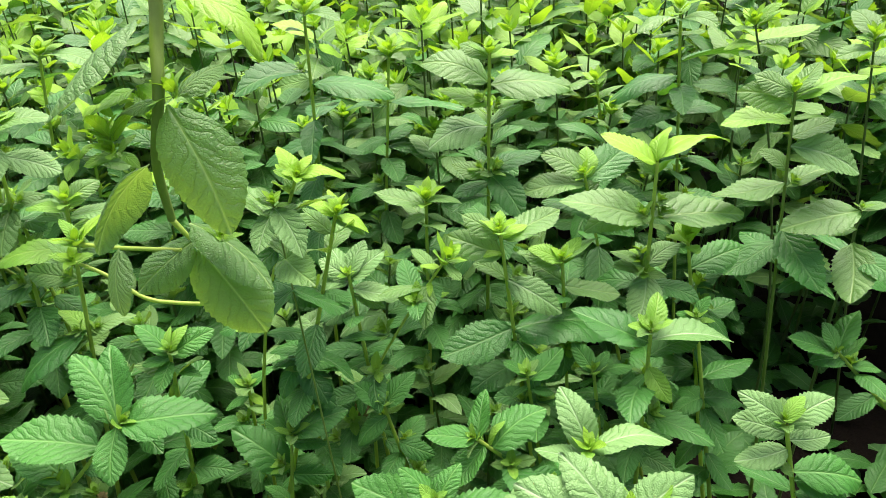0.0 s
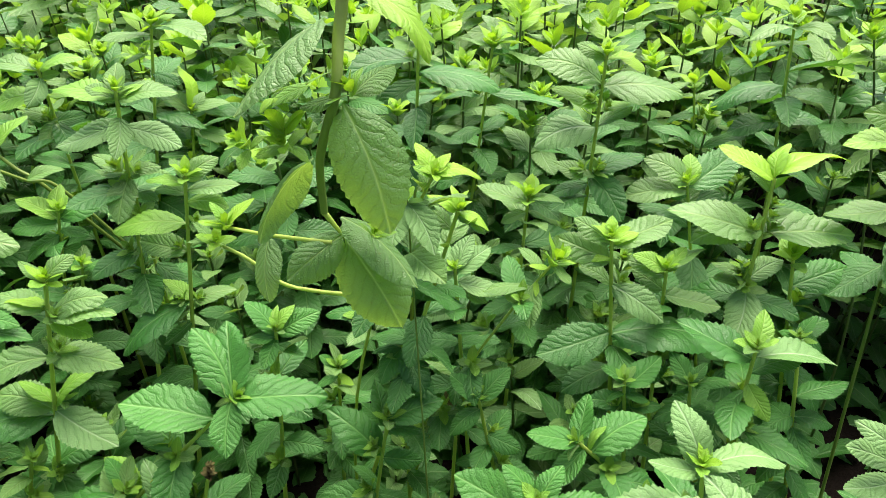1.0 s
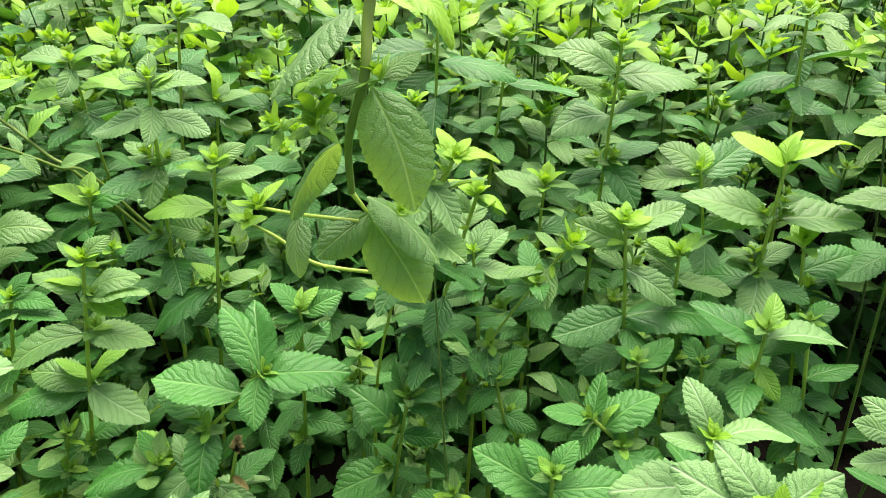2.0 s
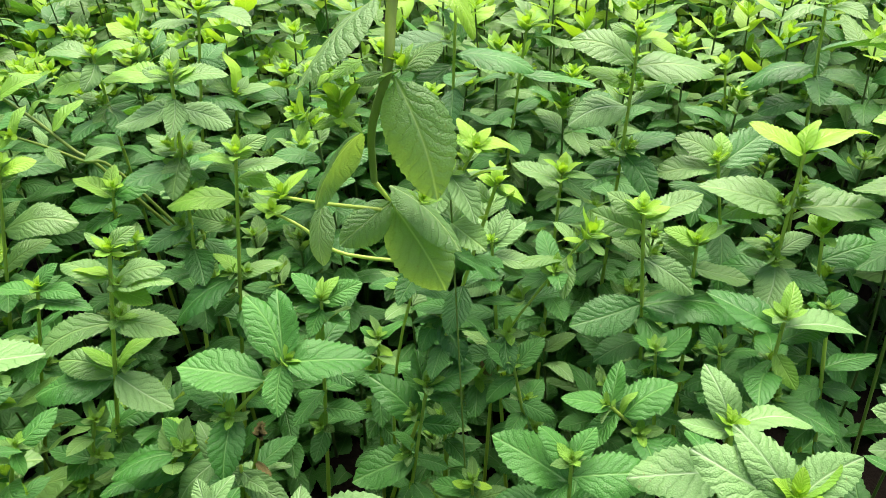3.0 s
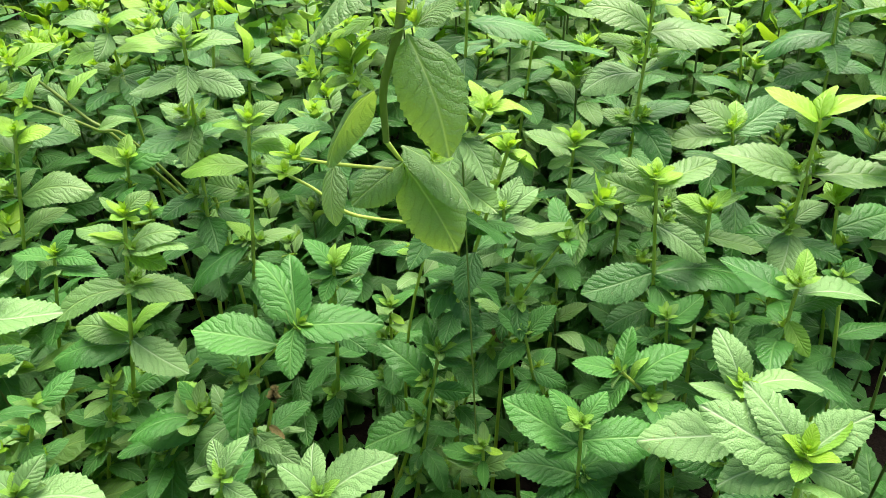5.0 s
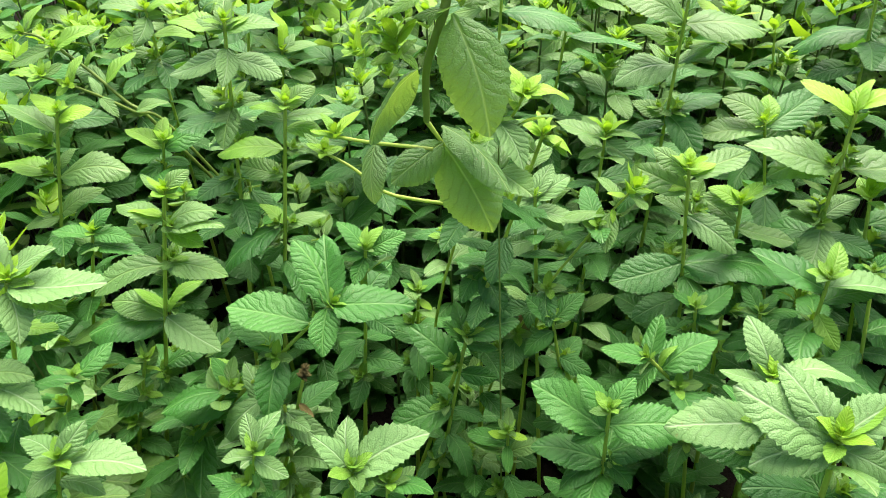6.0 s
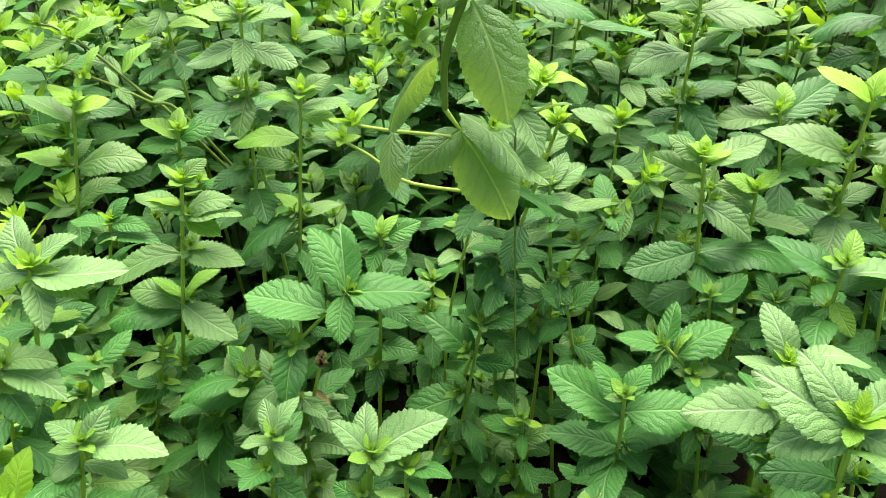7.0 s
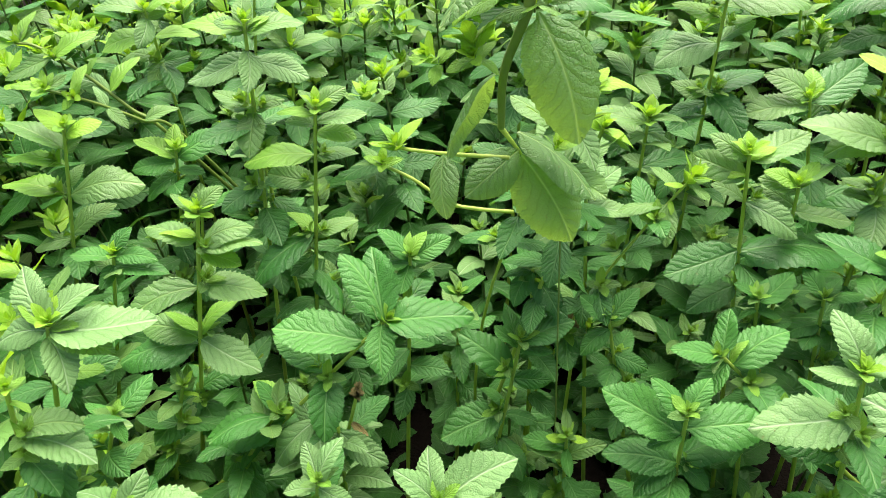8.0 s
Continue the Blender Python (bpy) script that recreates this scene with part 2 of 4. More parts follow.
def bud_mesh(seed, inner, outer_skin):
    """The growing tip: three crossed pairs of small folded leaves, 1 high."""
    rng = random.Random(seed)
    pieces = []
    for k, (size, lift, up) in enumerate(((1.25, 28, -0.16), (1.05, 42, -0.02), (0.85, 54, 0.12), (0.6, 66, 0.2), (0.42, 78, 0.26))):
        for h in (0, 180):
            shape = leaf_grid(seed * 10 + k, 0.25, 0.5, rng.uniform(0.0, 0.18), rng.uniform(-0.3, 0.3), rows=10, half=1)
            pieces.append((shape, leaf_pose((0, 0, up), 90 * k + h + rng.uniform(-12, 12), lift + rng.uniform(-9, 9), size * rng.uniform(0.85, 1.1))))
    me = joined("growing_tip", pieces, inner)
    me.materials.append(outer_skin)
    outer = 4 * len(pieces[0][0][1])
    me.polygons.foreach_set("material_index", [1 if i < outer // 2 else 0 for i in range(len(me.polygons))])
    return me


def dry_head():
    """A withered flower head: whorls of small brown husks."""
    rng = random.Random(5)
    pieces = []
    for k in range(6):
        for h in range(9):
            pieces.append((leaf_grid(k * 10 + h, 0.25, 0.8, 0.2, 0.2, rows=6, half=1), leaf_pose((0, 0, 0.16 * k), 40 * h + 20 * k, rng.uniform(15, 70), 0.42 - 0.035 * k)))
    return joined("dry_flower_head", pieces, BROWN)


DRY_HEAD = dry_head()
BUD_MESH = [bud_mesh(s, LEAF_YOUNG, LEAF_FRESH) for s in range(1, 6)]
# Tips for unlit stems and side shoots: shade put in as duller green.
SHADED_BUD_MESH = [bud_mesh(s, LEAF_FRESH, LEAF_MID) for s in range(6, 11)]


# ---- the mint plant ----
def tube(points, radii, sides=6):
    pts, faces = [], []
    for i, p in enumerate(points):
        d = (points[min(i + 1, len(points) - 1)] - points[max(i - 1, 0)]).normalized()
        x = d.orthogonal().normalized() if abs(d.z) < 0.2 else Vector((1, 0, 0)).cross(d).normalized()
        y = d.cross(x)
        for s in range(sides):
            an = 2 * math.pi * s / sides
            r = radii[i] * (1.0 if s % 2 else 0.88)
            pts.append(tuple(p + x * math.cos(an) * r + y * math.sin(an) * r))
    for i in range(len(points) - 1):
        for s in range(sides):
            t = (s + 1) % sides
            faces.append((i * sides + s, i * sides + t, (i + 1) * sides + t, (i + 1) * sides + s))
    faces.append(tuple(range(sides))[::-1])
    return pts, faces


def part(name, mesh, parent, m, label=""):
    ob = new(name, mesh)
    ob.parent = parent
    ob.matrix_basis = m
    return tagged(ob, label) if label else ob


def stem_point(foot, top, bow, u):
    """A point of a stem from its foot (u 0) to its tip (u 1); bow: how far it bulges, (x, y)."""
    p = foot.lerp(top, u)
    k = 4 * u * (1 - u)
    return p + Vector((bow[0] * k, bow[1] * k, 0))


def mint(tip, foot, leaves=(), bud=0.022, size=0.048, seed=0, phase=None, bow=(0, 0), start=0.0, thick=0.0024, floor=0.10, gap=0.030,
         label="tall green mint plant with toothed opposite leaves", bare=0.0, pale=0.0, reach=0.15, dry=False, bright=False, shoots=0.55, bark=STEM, lit=True):
    """One mint stem. leaves: those that stand out, as (distance below the tip, azimuth, elevation, length) in mm and degrees;
    below them, from start on, the crossed pairs go on down to the floor height by themselves."""
    rng = random.Random(seed * 7 + 3)
    base = Vector((foot[0], foot[1], 0.0))
    top = Vector(tip) - base
    root = new("mint_plant")
    root.location = base
    tagged(root, label, "mint plant", "mint stems in the bed")
    zero = Vector((0, 0, 0))
    length = top.length
    bow = (bow[0] + rng.uniform(-0.012, 0.012) * (0 if leaves else 1), bow[1] + rng.uniform(-0.012, 0.012) * (0 if leaves else 1))
    count = 12
    us = [i / count for i in range(count + 1)]
    part_pts = [stem_point(zero, top, bow, u) for u in us]
    part_pts[0] = part_pts[0] - Vector((0, 0, 0.01))
    radii = [thick * (1.15 - 0.5 * u) for u in us]
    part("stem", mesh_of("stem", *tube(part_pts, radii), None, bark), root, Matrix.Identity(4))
    if bud:
        up = (stem_point(zero, top, bow, 1) - stem_point(zero, top, bow, 0.93)).normalized()
        m = Matrix.Translation(top) @ up.to_track_quat("Z", "Y").to_matrix().to_4x4() @ Matrix.Rotation(radians((phase or rng.uniform(0, 360)) + 45), 4, "Z")
        part("dry_flower_head" if dry else "growing_tip", DRY_HEAD if dry else rng.choice(BUD_MESH if lit else SHADED_BUD_MESH), root, m @ Matrix.Diagonal((bud * 1.1, bud * 1.1, bud * 1.1, 1)))

    def put_leaf(down, az, el, long_, roll, fine=False, sort=""):
        p = stem_point(zero, top, bow, max(0.0, 1 - down / length))
        # By stem height: low stems swap mid leaves for the shade-darkened green.
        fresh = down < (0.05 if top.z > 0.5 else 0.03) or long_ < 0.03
        if dry and fine:
            kind = DRY_FINE
        elif sort:
            kind = LOW_SHADE_FINE if sort == "m" and top.z < 0.45 else LEAF_KINDS[sort]
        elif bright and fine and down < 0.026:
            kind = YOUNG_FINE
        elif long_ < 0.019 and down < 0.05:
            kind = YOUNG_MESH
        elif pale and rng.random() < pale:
            kind = PALE_SHEEN_FINE
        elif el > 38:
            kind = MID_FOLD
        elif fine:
            kind = (MID_FINE if top.z > 0.45 else LOW_SHADE_FINE) if fresh else OLD_FINE
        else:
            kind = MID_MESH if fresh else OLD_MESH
        slim = rng.uniform(1.06, 1.2) if sort else 0.85 if el > 38 else rng.uniform(0.9, 1.06)
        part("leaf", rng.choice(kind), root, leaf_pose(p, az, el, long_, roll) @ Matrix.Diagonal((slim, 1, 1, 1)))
        if fine and down > 0.03 and rng.random() < 0.4:
            side_shoot(p, az, rng.uniform(0.010, 0.018))

    def side_shoot(p, az, size_):
        """A small shoot in the corner between leaf and stem."""
        out = Vector((math.cos(radians(az)), math.sin(radians(az)), 0.6)) * 0.006
        part("growing_tip", rng.choice(SHADED_BUD_MESH), root, leaf_pose(p + out, az, 60, 1) @ pose(0, 0, 0, -90, 0, 0) @ Matrix.Diagonal((size_, size_, size_, 1)))

    deepest = start
    for down, az, el, long_, *more in leaves:
        put_leaf(down / 1000, az, el, long_ / 1000, more[0] if more else rng.uniform(-14, 14), True, more[1] if len(more) > 1 else "")
        deepest = max(deepest, down / 1000 + 0.012)
    down = deepest
    az = phase if phase is not None else rng.uniform(0, 360)
    if not leaves and not start:
        down = 0.004
    while length - down > floor and down < deepest + reach:
        young = min(1.0, 0.42 + down / 0.055)
        lift = 52 - 900 * down if down < 0.06 else rng.uniform(-28, 10)
        for h in (0, 180):
            if rng.random() > bare:
                put_leaf(down, az + h + rng.uniform(-14, 14), lift + rng.uniform(-12, 12), size * young * rng.uniform(0.82, 1.12), rng.uniform(-18, 18))
        if down > 0.03 and rng.random() < shoots:
            side_shoot(stem_point(zero, top, bow, 1 - down / length), az + rng.choice((0, 180)), 0.015)
        az += 90 + rng.uniform(-10, 10)
        down += gap * rng.uniform(0.75, 1.2) * min(1.0, 0.45 + down / 0.06)
    return root


# ---- ground ----
def ground_mesh():
    steps = [-400, -120, -40, -12, -5, -2.5] + [round(-1.6 + 0.08 * i, 3) for i in range(61)] + [4.2, 8, 20, 60, 150, 400]
    pts = [(x, y, 0.012 * noise.noise((x * 7, y * 7, 0)) + 0.006 * noise.noise((x * 23, y * 23, 3)) if max(abs(x), abs(y)) < 4 else 0.0)
           for y in steps for x in steps]
    k = len(steps)
    faces = [(j * k + i, j * k + i + 1, (j + 1) * k + i + 1, (j + 1) * k + i) for j in range(k - 1) for i in range(k - 1)]
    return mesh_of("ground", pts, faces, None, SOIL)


tagged(new("ground", ground_mesh()), "garden soil under the mint, darkened for deep shade", "ground", kind="structure")


# ---- mint stems that stand out ----
mint((0.050, 0.443, 0.494), (0.110, 0.454), [(6, 164, 30, 35, -23, "m"), (6, 22, 16, 51, 4, "m"), (22, 173, 20, 47, -42, "m"), (4, 120, 37, 17, -2, "y"), (6, 25, 20, 23, -12, "y"), (20, -173, 4, 19, 1, "y"), (44, 167, 27, 29, -5, "m"), (44, -15, -29, 52, 39, "p"), (94, -161, -11, 65, -27, "o"), (96, 5, -6, 90, 3, "o")],
     bud=0.015, size=0.046, seed=1, phase=299, reach=0.05)
mint((0.174, 0.495, 0.524), (0.191, 0.498), [(2, 165, 29, 50, -7, "y"), (0, 63, 39, 33, -26, "y"), (0, 19, 12, 63, -16, "y"), (12, 154, 37, 23, -21, "m"), (12, 31, 26, 25, -27, "y"), (52, 177, 15, 77, -24, "m"), (52, 8, -2, 79, 0, "m"), (52, -170, 0, 57, 1, "m"), (42, 26, 21, 30, -11, "m"), (100, 167, 26, 34, -3, "m"), (104, 179, 13, 30, 8, "m"), (98, 27, 22, 36, 19, "p"), (96, 121, 40, 21, -5, "p"), (106, -109, -29, 51, 0, "p")],
     bud=0.000, size=0.053, seed=2, phase=337, bright=True)
mint((-0.345, 0.349, 0.491), (-0.467, 0.328), [(2, 162, 31, 25, 14, "m"), (0, 41, 35, 26, 37, "m"), (2, 6, -4, 12, -6, "y"), (2, -171, 1, 13, 4, "y"), (0, 100, 36, 13, -20, "y"), (26, 176, 16, 42, -6, "m"), (22, -175, 7, 35, 16, "y"), (34, 12, 3, 48, -10, "m"), (32, 22, 16, 43, 8, "m"), (36, -4, -17, 34, 15, "f"), (72, -155, -19, 64, -13, "m"), (70, 4, -7, 53, 14, "m"), (130, 179, 13, 51, -12, "m"), (130, -11, -26, 58, 10, "p"), (126, 35, 30, 44, -2, "f"), (122, 167, 27, 33, 24, "f"), (136, -163, -9, 69, 2, "o"), (194, -129, -29, 62, -23, "o"), (194, 24, 19, 50, -1, "o")],
     bud=0.015, size=0.055, seed=3, phase=311, reach=0.05)
mint((-0.281, 0.452, 0.522), (-0.363, 0.438), [(4, 141, 39, 23, 21, "m"), (4, 33, 29, 31, 38, "m"), (8, -175, 6, 31, 2, "f"), (14, 12, 4, 43, 3, "m"), (16, -179, 11, 25, -11, "m"), (24, 4, -6, 34, 13, "f"), (44, -167, -4, 60, -8, "f"), (72, 179, 12, 43, -26, "m"), (48, 14, 6, 36, 8, "m"), (68, 25, 20, 27, 1, "m"), (126, 160, 33, 32, 18, "f"), (126, -147, -28, 75, 2, "o"), (132, -156, -18, 49, -25, "m"), (130, 23, 17, 41, 4, "m"), (168, -49, -29, 51, -36, "o"), (148, -146, -28, 33, -10, "o")],
     bud=0.015, size=0.046, seed=4, phase=142, reach=0.05)
mint((-0.209, 0.315, 0.426), (-0.579, 0.252), [(0, 139, 41, 58, 9, "m"), (0, 109, 40, 56, -12, "m"), (0, 10, 1, 65, 15, "m"), (24, -178, 10, 69, -16, "m"), (68, 164, 29, 53, 2, "m"), (2, -82, -29, 39, 3, "m"), (70, -84, -27, 50, -19, "o"), (70, 177, 16, 28, 16, "m"), (52, 3, -8, 21, 4, "o"), (134, -163, -9, 69, -25, "m"), (132, 152, 39, 40, 28, "f"), (130, 123, 38, 29, -42, "f"), (152, -158, -15, 35, 0, "o")],
     bud=0.016, size=0.058, seed=5, phase=14, lit=False, reach=0.05)
mint((-0.335, 0.477, 0.580), (-0.400, 0.466), [(4, 107, 38, 31, -4, "m"), (8, -179, 11, 51, -3, "f"), (8, 171, 23, 30, -28, "m"), (8, 15, 8, 46, 15, "m"), (8, 32, 27, 23, 11, "f"), (22, -77, -29, 38, -21, "p"), (26, -157, -17, 53, -26, "p"), (30, -3, -17, 51, 11, "p"), (76, -85, -29, 43, -9, "m"), (72, -174, 6, 27, -7, "m"), (76, 23, 17, 27, 15, "m")],
     bud=0.014, size=0.050, seed=6, phase=69, label="mint plant with pale leaves, sky sheen in their colour")
mint((0.099, 0.284, 0.437), (0.168, 0.296), [(4, 120, 40, 44, -16, "p"), (0, 92, 38, 22, 29, "y"), (6, -178, 11, 35, 3, "p"), (2, 10, 1, 52, -16, "p"), (46, -170, 0, 68, -6, "p"), (10, -4, -18, 16, 2, "p")],
     bud=0.012, size=0.048, seed=7, phase=283, label="mint plant with pale leaves, sky sheen in their colour")
mint((-0.113, 0.367, 0.361), (-0.164, 0.358), [(8, 158, 34, 27, -4, "m"), (2, 76, 41, 25, -14, "m"), (10, 5, -5, 28, -1, "m"), (4, 21, 16, 48, -1, "o"), (12, 116, 40, 41, 35, "o"), (44, 161, 32, 60, -17, "m"), (46, 5, -6, 34, 41, "m"), (36, -166, -5, 24, -5, "f"), (84, 162, 31, 28, 11, "m"), (90, -158, -15, 63, -21, "m"), (128, -52, -27, 44, -4, "o"), (130, -113, -28, 26, 14, "o"), (94, -1, -15, 31, -7, "o")],
     bud=0.014, size=0.040, seed=8, phase=324, lit=False, reach=0.05)
mint((-0.043, 0.390, 0.368), (0.023, 0.402), [(2, 158, 34, 31, -16, "m"), (4, 42, 36, 37, 7, "m"), (12, -145, -29, 33, -11, "m"), (10, 24, 19, 16, -4, "f"), (44, -7, -21, 33, 18, "o"), (38, 165, 29, 12, 10, "m")],
     bud=0.012, size=0.040, seed=9, phase=68, lit=False)
mint((0.003, 0.286, 0.382), (0.017, 0.289), [(22, 167, 26, 65, -21, "m"), (8, 144, 40, 38, 11, "m"), (6, 55, 40, 34, -8, "m"), (16, 10, 1, 61, 11, "m"), (22, -162, -10, 27, -9, "m"), (2, 46, 38, 14, -22, "f"), (56, -177, 9, 56, -18, "o"), (56, -25, -27, 29, 8, "o"), (50, 17, 10, 50, -3, "o"), (60, -151, -23, 39, 7, "o")],
     bud=0.014, size=0.058, seed=10, phase=67, lit=False, reach=0.05)
mint((0.098, 0.185, 0.498), (0.147, 0.193), [(4, 144, 40, 46, -29, "p"), (6, 168, 26, 56, -22, "p"), (0, 29, 24, 38, 3, "p"), (0, 33, 28, 28, -34, "f"), (10, -165, -6, 42, -5, "p"), (6, -6, -20, 33, 27, "p"), (10, 167, 27, 14, -2, "p"), (0, 96, 36, 20, 22, "f"), (2, 157, 35, 10, -5, "y")],
     bud=0.016, size=0.041, seed=11, phase=280, label="mint plant with pale leaves, sky sheen in their colour")
mint((-0.457, 0.524, 0.435), (-0.550, 0.504), [(10, 171, 25, 47, -2, "f"), (6, 104, 39, 33, 1, "f"), (10, 28, 20, 53, 21, "m"), (14, -164, -4, 45, -14, "m"), (22, 4, -10, 28, 2, "m"), (28, -146, -26, 42, -20, "m")],
     bud=0.014, size=0.050, seed=12, phase=296, bright=True)
mint((-0.504, 0.624, 0.536), (-0.497, 0.626), [(8, -91, -29, 37, -41, "p"), (8, 18, 8, 20, 49, "m"), (28, -162, -7, 56, -9, "f"), (28, 13, 1, 46, 8, "f"), (2, -176, 10, 52, -6, "m"), (2, 20, 11, 46, 12, "f"), (54, 178, 16, 33, -16, "m"), (56, -96, -28, 35, -25, "m"), (56, 19, 10, 31, 40, "o"), (58, -49, -28, 41, -29, "o")],
     bud=0.013, size=0.053, seed=13, phase=80)
mint((0.045, 0.579, 0.587), (0.038, 0.578), [(4, 168, 25, 28, -26, "m"), (4, 18, 11, 27, 6, "y"), (26, 173, 20, 61, -22, "m"), (28, 6, -4, 72, 21, "m"), (46, 174, 19, 45, -17, "f"), (42, 169, 25, 16, -16, "y"), (66, -161, -11, 58, -19, "p"), (64, 25, 20, 37, -7, "p"), (52, 13, 5, 46, -4, "f"), (112, 178, 15, 35, -28, "m"), (112, -50, -28, 54, 17, "o"), (110, 19, 12, 54, 12, "o"), (122, -160, -12, 37, -11, "o")],
     bud=0.015, size=0.049, seed=14, phase=39)
mint((0.172, 0.786, 0.484), (0.263, 0.800), [(9, 64, 58, 29), (21, 32, 15, 43), (9, 166, 40, 26), (35, -148, -5, 40), (42, 6, -5, 42)],
     bud=0.022, size=0.043, seed=15, phase=96)
mint((0.070, 0.400, 0.389), (0.123, 0.410), [(2, 164, 29, 23, -6, "m"), (2, 91, 39, 16, 34, "f"), (6, 35, 30, 38, 0, "m"), (12, -3, -16, 21, 5, "m"), (12, -156, -17, 17, 7, "m"), (32, 12, 3, 31, 6, "o"), (32, 177, 16, 31, -12, "o")],
     bud=0.012, size=0.040, seed=16, phase=259, lit=False)
mint((0.132, 0.578, 0.471), (0.243, 0.597), [(4, 82, 41, 34, 11, "f"), (2, 165, 29, 46, -21, "m"), (8, -169, -1, 60, -4, "m"), (6, 32, 27, 66, 22, "o"), (14, 176, 16, 36, -20, "o")],
     bud=0.014, size=0.058, seed=17, phase=84)
mint((-0.012, 0.533, 0.472), (-0.026, 0.530), [(4, 170, 12, 48), (0, -10, 5, 32), (0, 87, 60, 20), (14, -157, -15, 25), (13, -15, -15, 25)],
     bud=0.020, size=0.048, seed=18, phase=293)
mint((-0.062, 0.400, 0.537), (-0.205, 0.375), [(2, 167, 27, 24, -3, "y"), (0, 112, 40, 19, 28, "y"), (2, -10, -24, 25, 1, "y"), (4, -11, -25, 24, 11, "p"), (0, 65, 40, 16, -26, "y")],
     bud=0.011, size=0.040, seed=19, phase=323, bright=True)
mint((-0.074, 0.362, 0.584), (-0.134, 0.402), [(2, 126, 40, 25, 9, "y"), (0, 8, -1, 29, 4, "y"), (0, 48, 40, 17, -10, "y"), (0, 161, 32, 15, -1, "y")],
     bud=0.011, size=0.040, seed=20, phase=81, bright=True, bow=(-0.05, 0.03), thick=0.0018)
mint((0.008, 0.429, 0.478), (-0.091, 0.413), [(5, -177, 10, 15), (1, -54, -10, 23), (0, 87, 50, 21), (20, -93, -35, 36), (13, 131, 20, 30), (23, -174, -5, 37), (18, -88, -20, 13)],
     bud=0.020, size=0.040, seed=21, phase=276, bow=(-0.059, -0.009), thick=0.0017)
mint((0.161, 0.404, 0.430), (0.178, 0.407), [(4, 69, 38, 35, 23, "f"), (10, 7, -2, 66, -9, "p"), (2, 24, 18, 20, -16, "f"), (2, 172, 21, 18, -6, "f"), (12, 169, 25, 64, -13, "o"), (36, -60, -29, 32, 38, "f"), (26, 19, 13, 44, -6, "o"), (44, -141, -28, 34, 30, "o")],
     bud=0.014, size=0.054, seed=22, phase=74, reach=0.09, lit=False)
mint((0.101, 0.467, 0.452), (0.137, 0.473), [(4, 44, 37, 27, 0, "f"), (2, 170, 24, 30, -15, "f"), (8, 172, 21, 33, -24, "m"), (4, 29, 24, 39, -12, "m"), (26, 0, -11, 49, 1, "m"), (22, 163, 30, 32, -33, "m")],
     bud=0.012, size=0.041, seed=23, phase=77, reach=0.09)
mint((0.123, 0.410, 0.383), (0.180, 0.419), [(2, 133, 39, 30, -11, "m"), (2, 13, 5, 33, -13, "m"), (0, 41, 35, 21, -3, "o"), (8, -160, -12, 14, 13, "m"), (28, -3, -17, 26, 14, "o"), (30, -162, -10, 30, 6, "o")],
     bud=0.012, size=0.040, seed=24, phase=50, lit=False)
mint((0.204, 0.434, 0.418), (0.293, 0.449), [(2, 46, 38, 22, -10, "m"), (4, 171, 22, 18, -8, "m"), (6, 10, 1, 15, -17, "f"), (68, 16, 9, 48, -7, "o"), (92, 0, -13, 36, 14, "o"), (92, -155, -19, 32, 6, "o")],
     bud=0.009, size=0.040, seed=25, phase=295, reach=0.09, lit=False)
mint((0.031, 0.332, 0.393), (0.365, 0.389), [(0, 78, 41, 35, -23, "m"), (0, -179, 11, 37, -8, "m"), (6, 137, 39, 16, 9, "f"), (16, 28, 23, 48, 14, "m"), (8, -135, -29, 36, 7, "m"), (24, -7, -22, 24, 0, "m"), (12, 44, 37, 22, -29, "f")],
     bud=0.012, size=0.040, seed=26, phase=94, lit=False)
mint((-0.072, 0.338, 0.279), (-0.067, 0.338), [(6, -178, 12, 18), (1, -12, 5, 18), (0, 97, 50, 22), (17, -80, -20, 25), (15, 174, 5, 38)],
     bud=0.011, size=0.040, seed=27, phase=10, lit=False)
mint((-0.464, 0.394, 0.410), (-0.590, 0.372), [(4, -176, 7, 39, 1, "m"), (4, 6, -3, 38, 1, "m"), (2, 48, 40, 29, 31, "m"), (2, 127, 41, 13, -39, "f"), (12, -109, -29, 25, -18, "o"), (14, 4, -6, 48, 10, "o")],
     bud=0.012, size=0.041, seed=28, phase=141)
mint((-0.516, 0.463, 0.493), (-0.665, 0.431), [(6, 160, 35, 34, 2, "y"), (10, 24, 16, 35, 11, "y"), (24, 171, 25, 64, 4, "m"), (20, 40, 32, 36, 29, "m"), (40, -174, 8, 53, 7, "f"), (28, 54, 41, 26, 19, "m"), (74, 16, 5, 69, 17, "m"), (72, 178, 16, 39, -5, "m"), (74, -178, 14, 63, 11, "f"), (64, 51, 40, 26, 19, "m"), (120, 33, 26, 51, 21, "m"), (124, -162, -7, 40, -15, "m")],
     bud=0.012, size=0.058, seed=29, phase=136)
mint((-0.359, 0.500, 0.497), (-0.351, 0.501), [(1, 164, 12, 38), (0, 44, 40, 25), (11, -86, -30, 38), (7, 18, 0, 34), (17, -19, -12, 29)],
     bud=0.016, size=0.040, seed=30, phase=71, pale=0.3, label="mint plant with pale leaves, sky sheen in their colour")
mint((-0.388, 0.315, 0.337), (-0.487, 0.299), [(0, 127, 50, 23), (4, -173, 5, 22), (0, 48, 45, 16), (9, 1, -5, 15)],
     bud=0.011, size=0.040, seed=32, phase=91, bow=(-0.004, -0.001), lit=False)
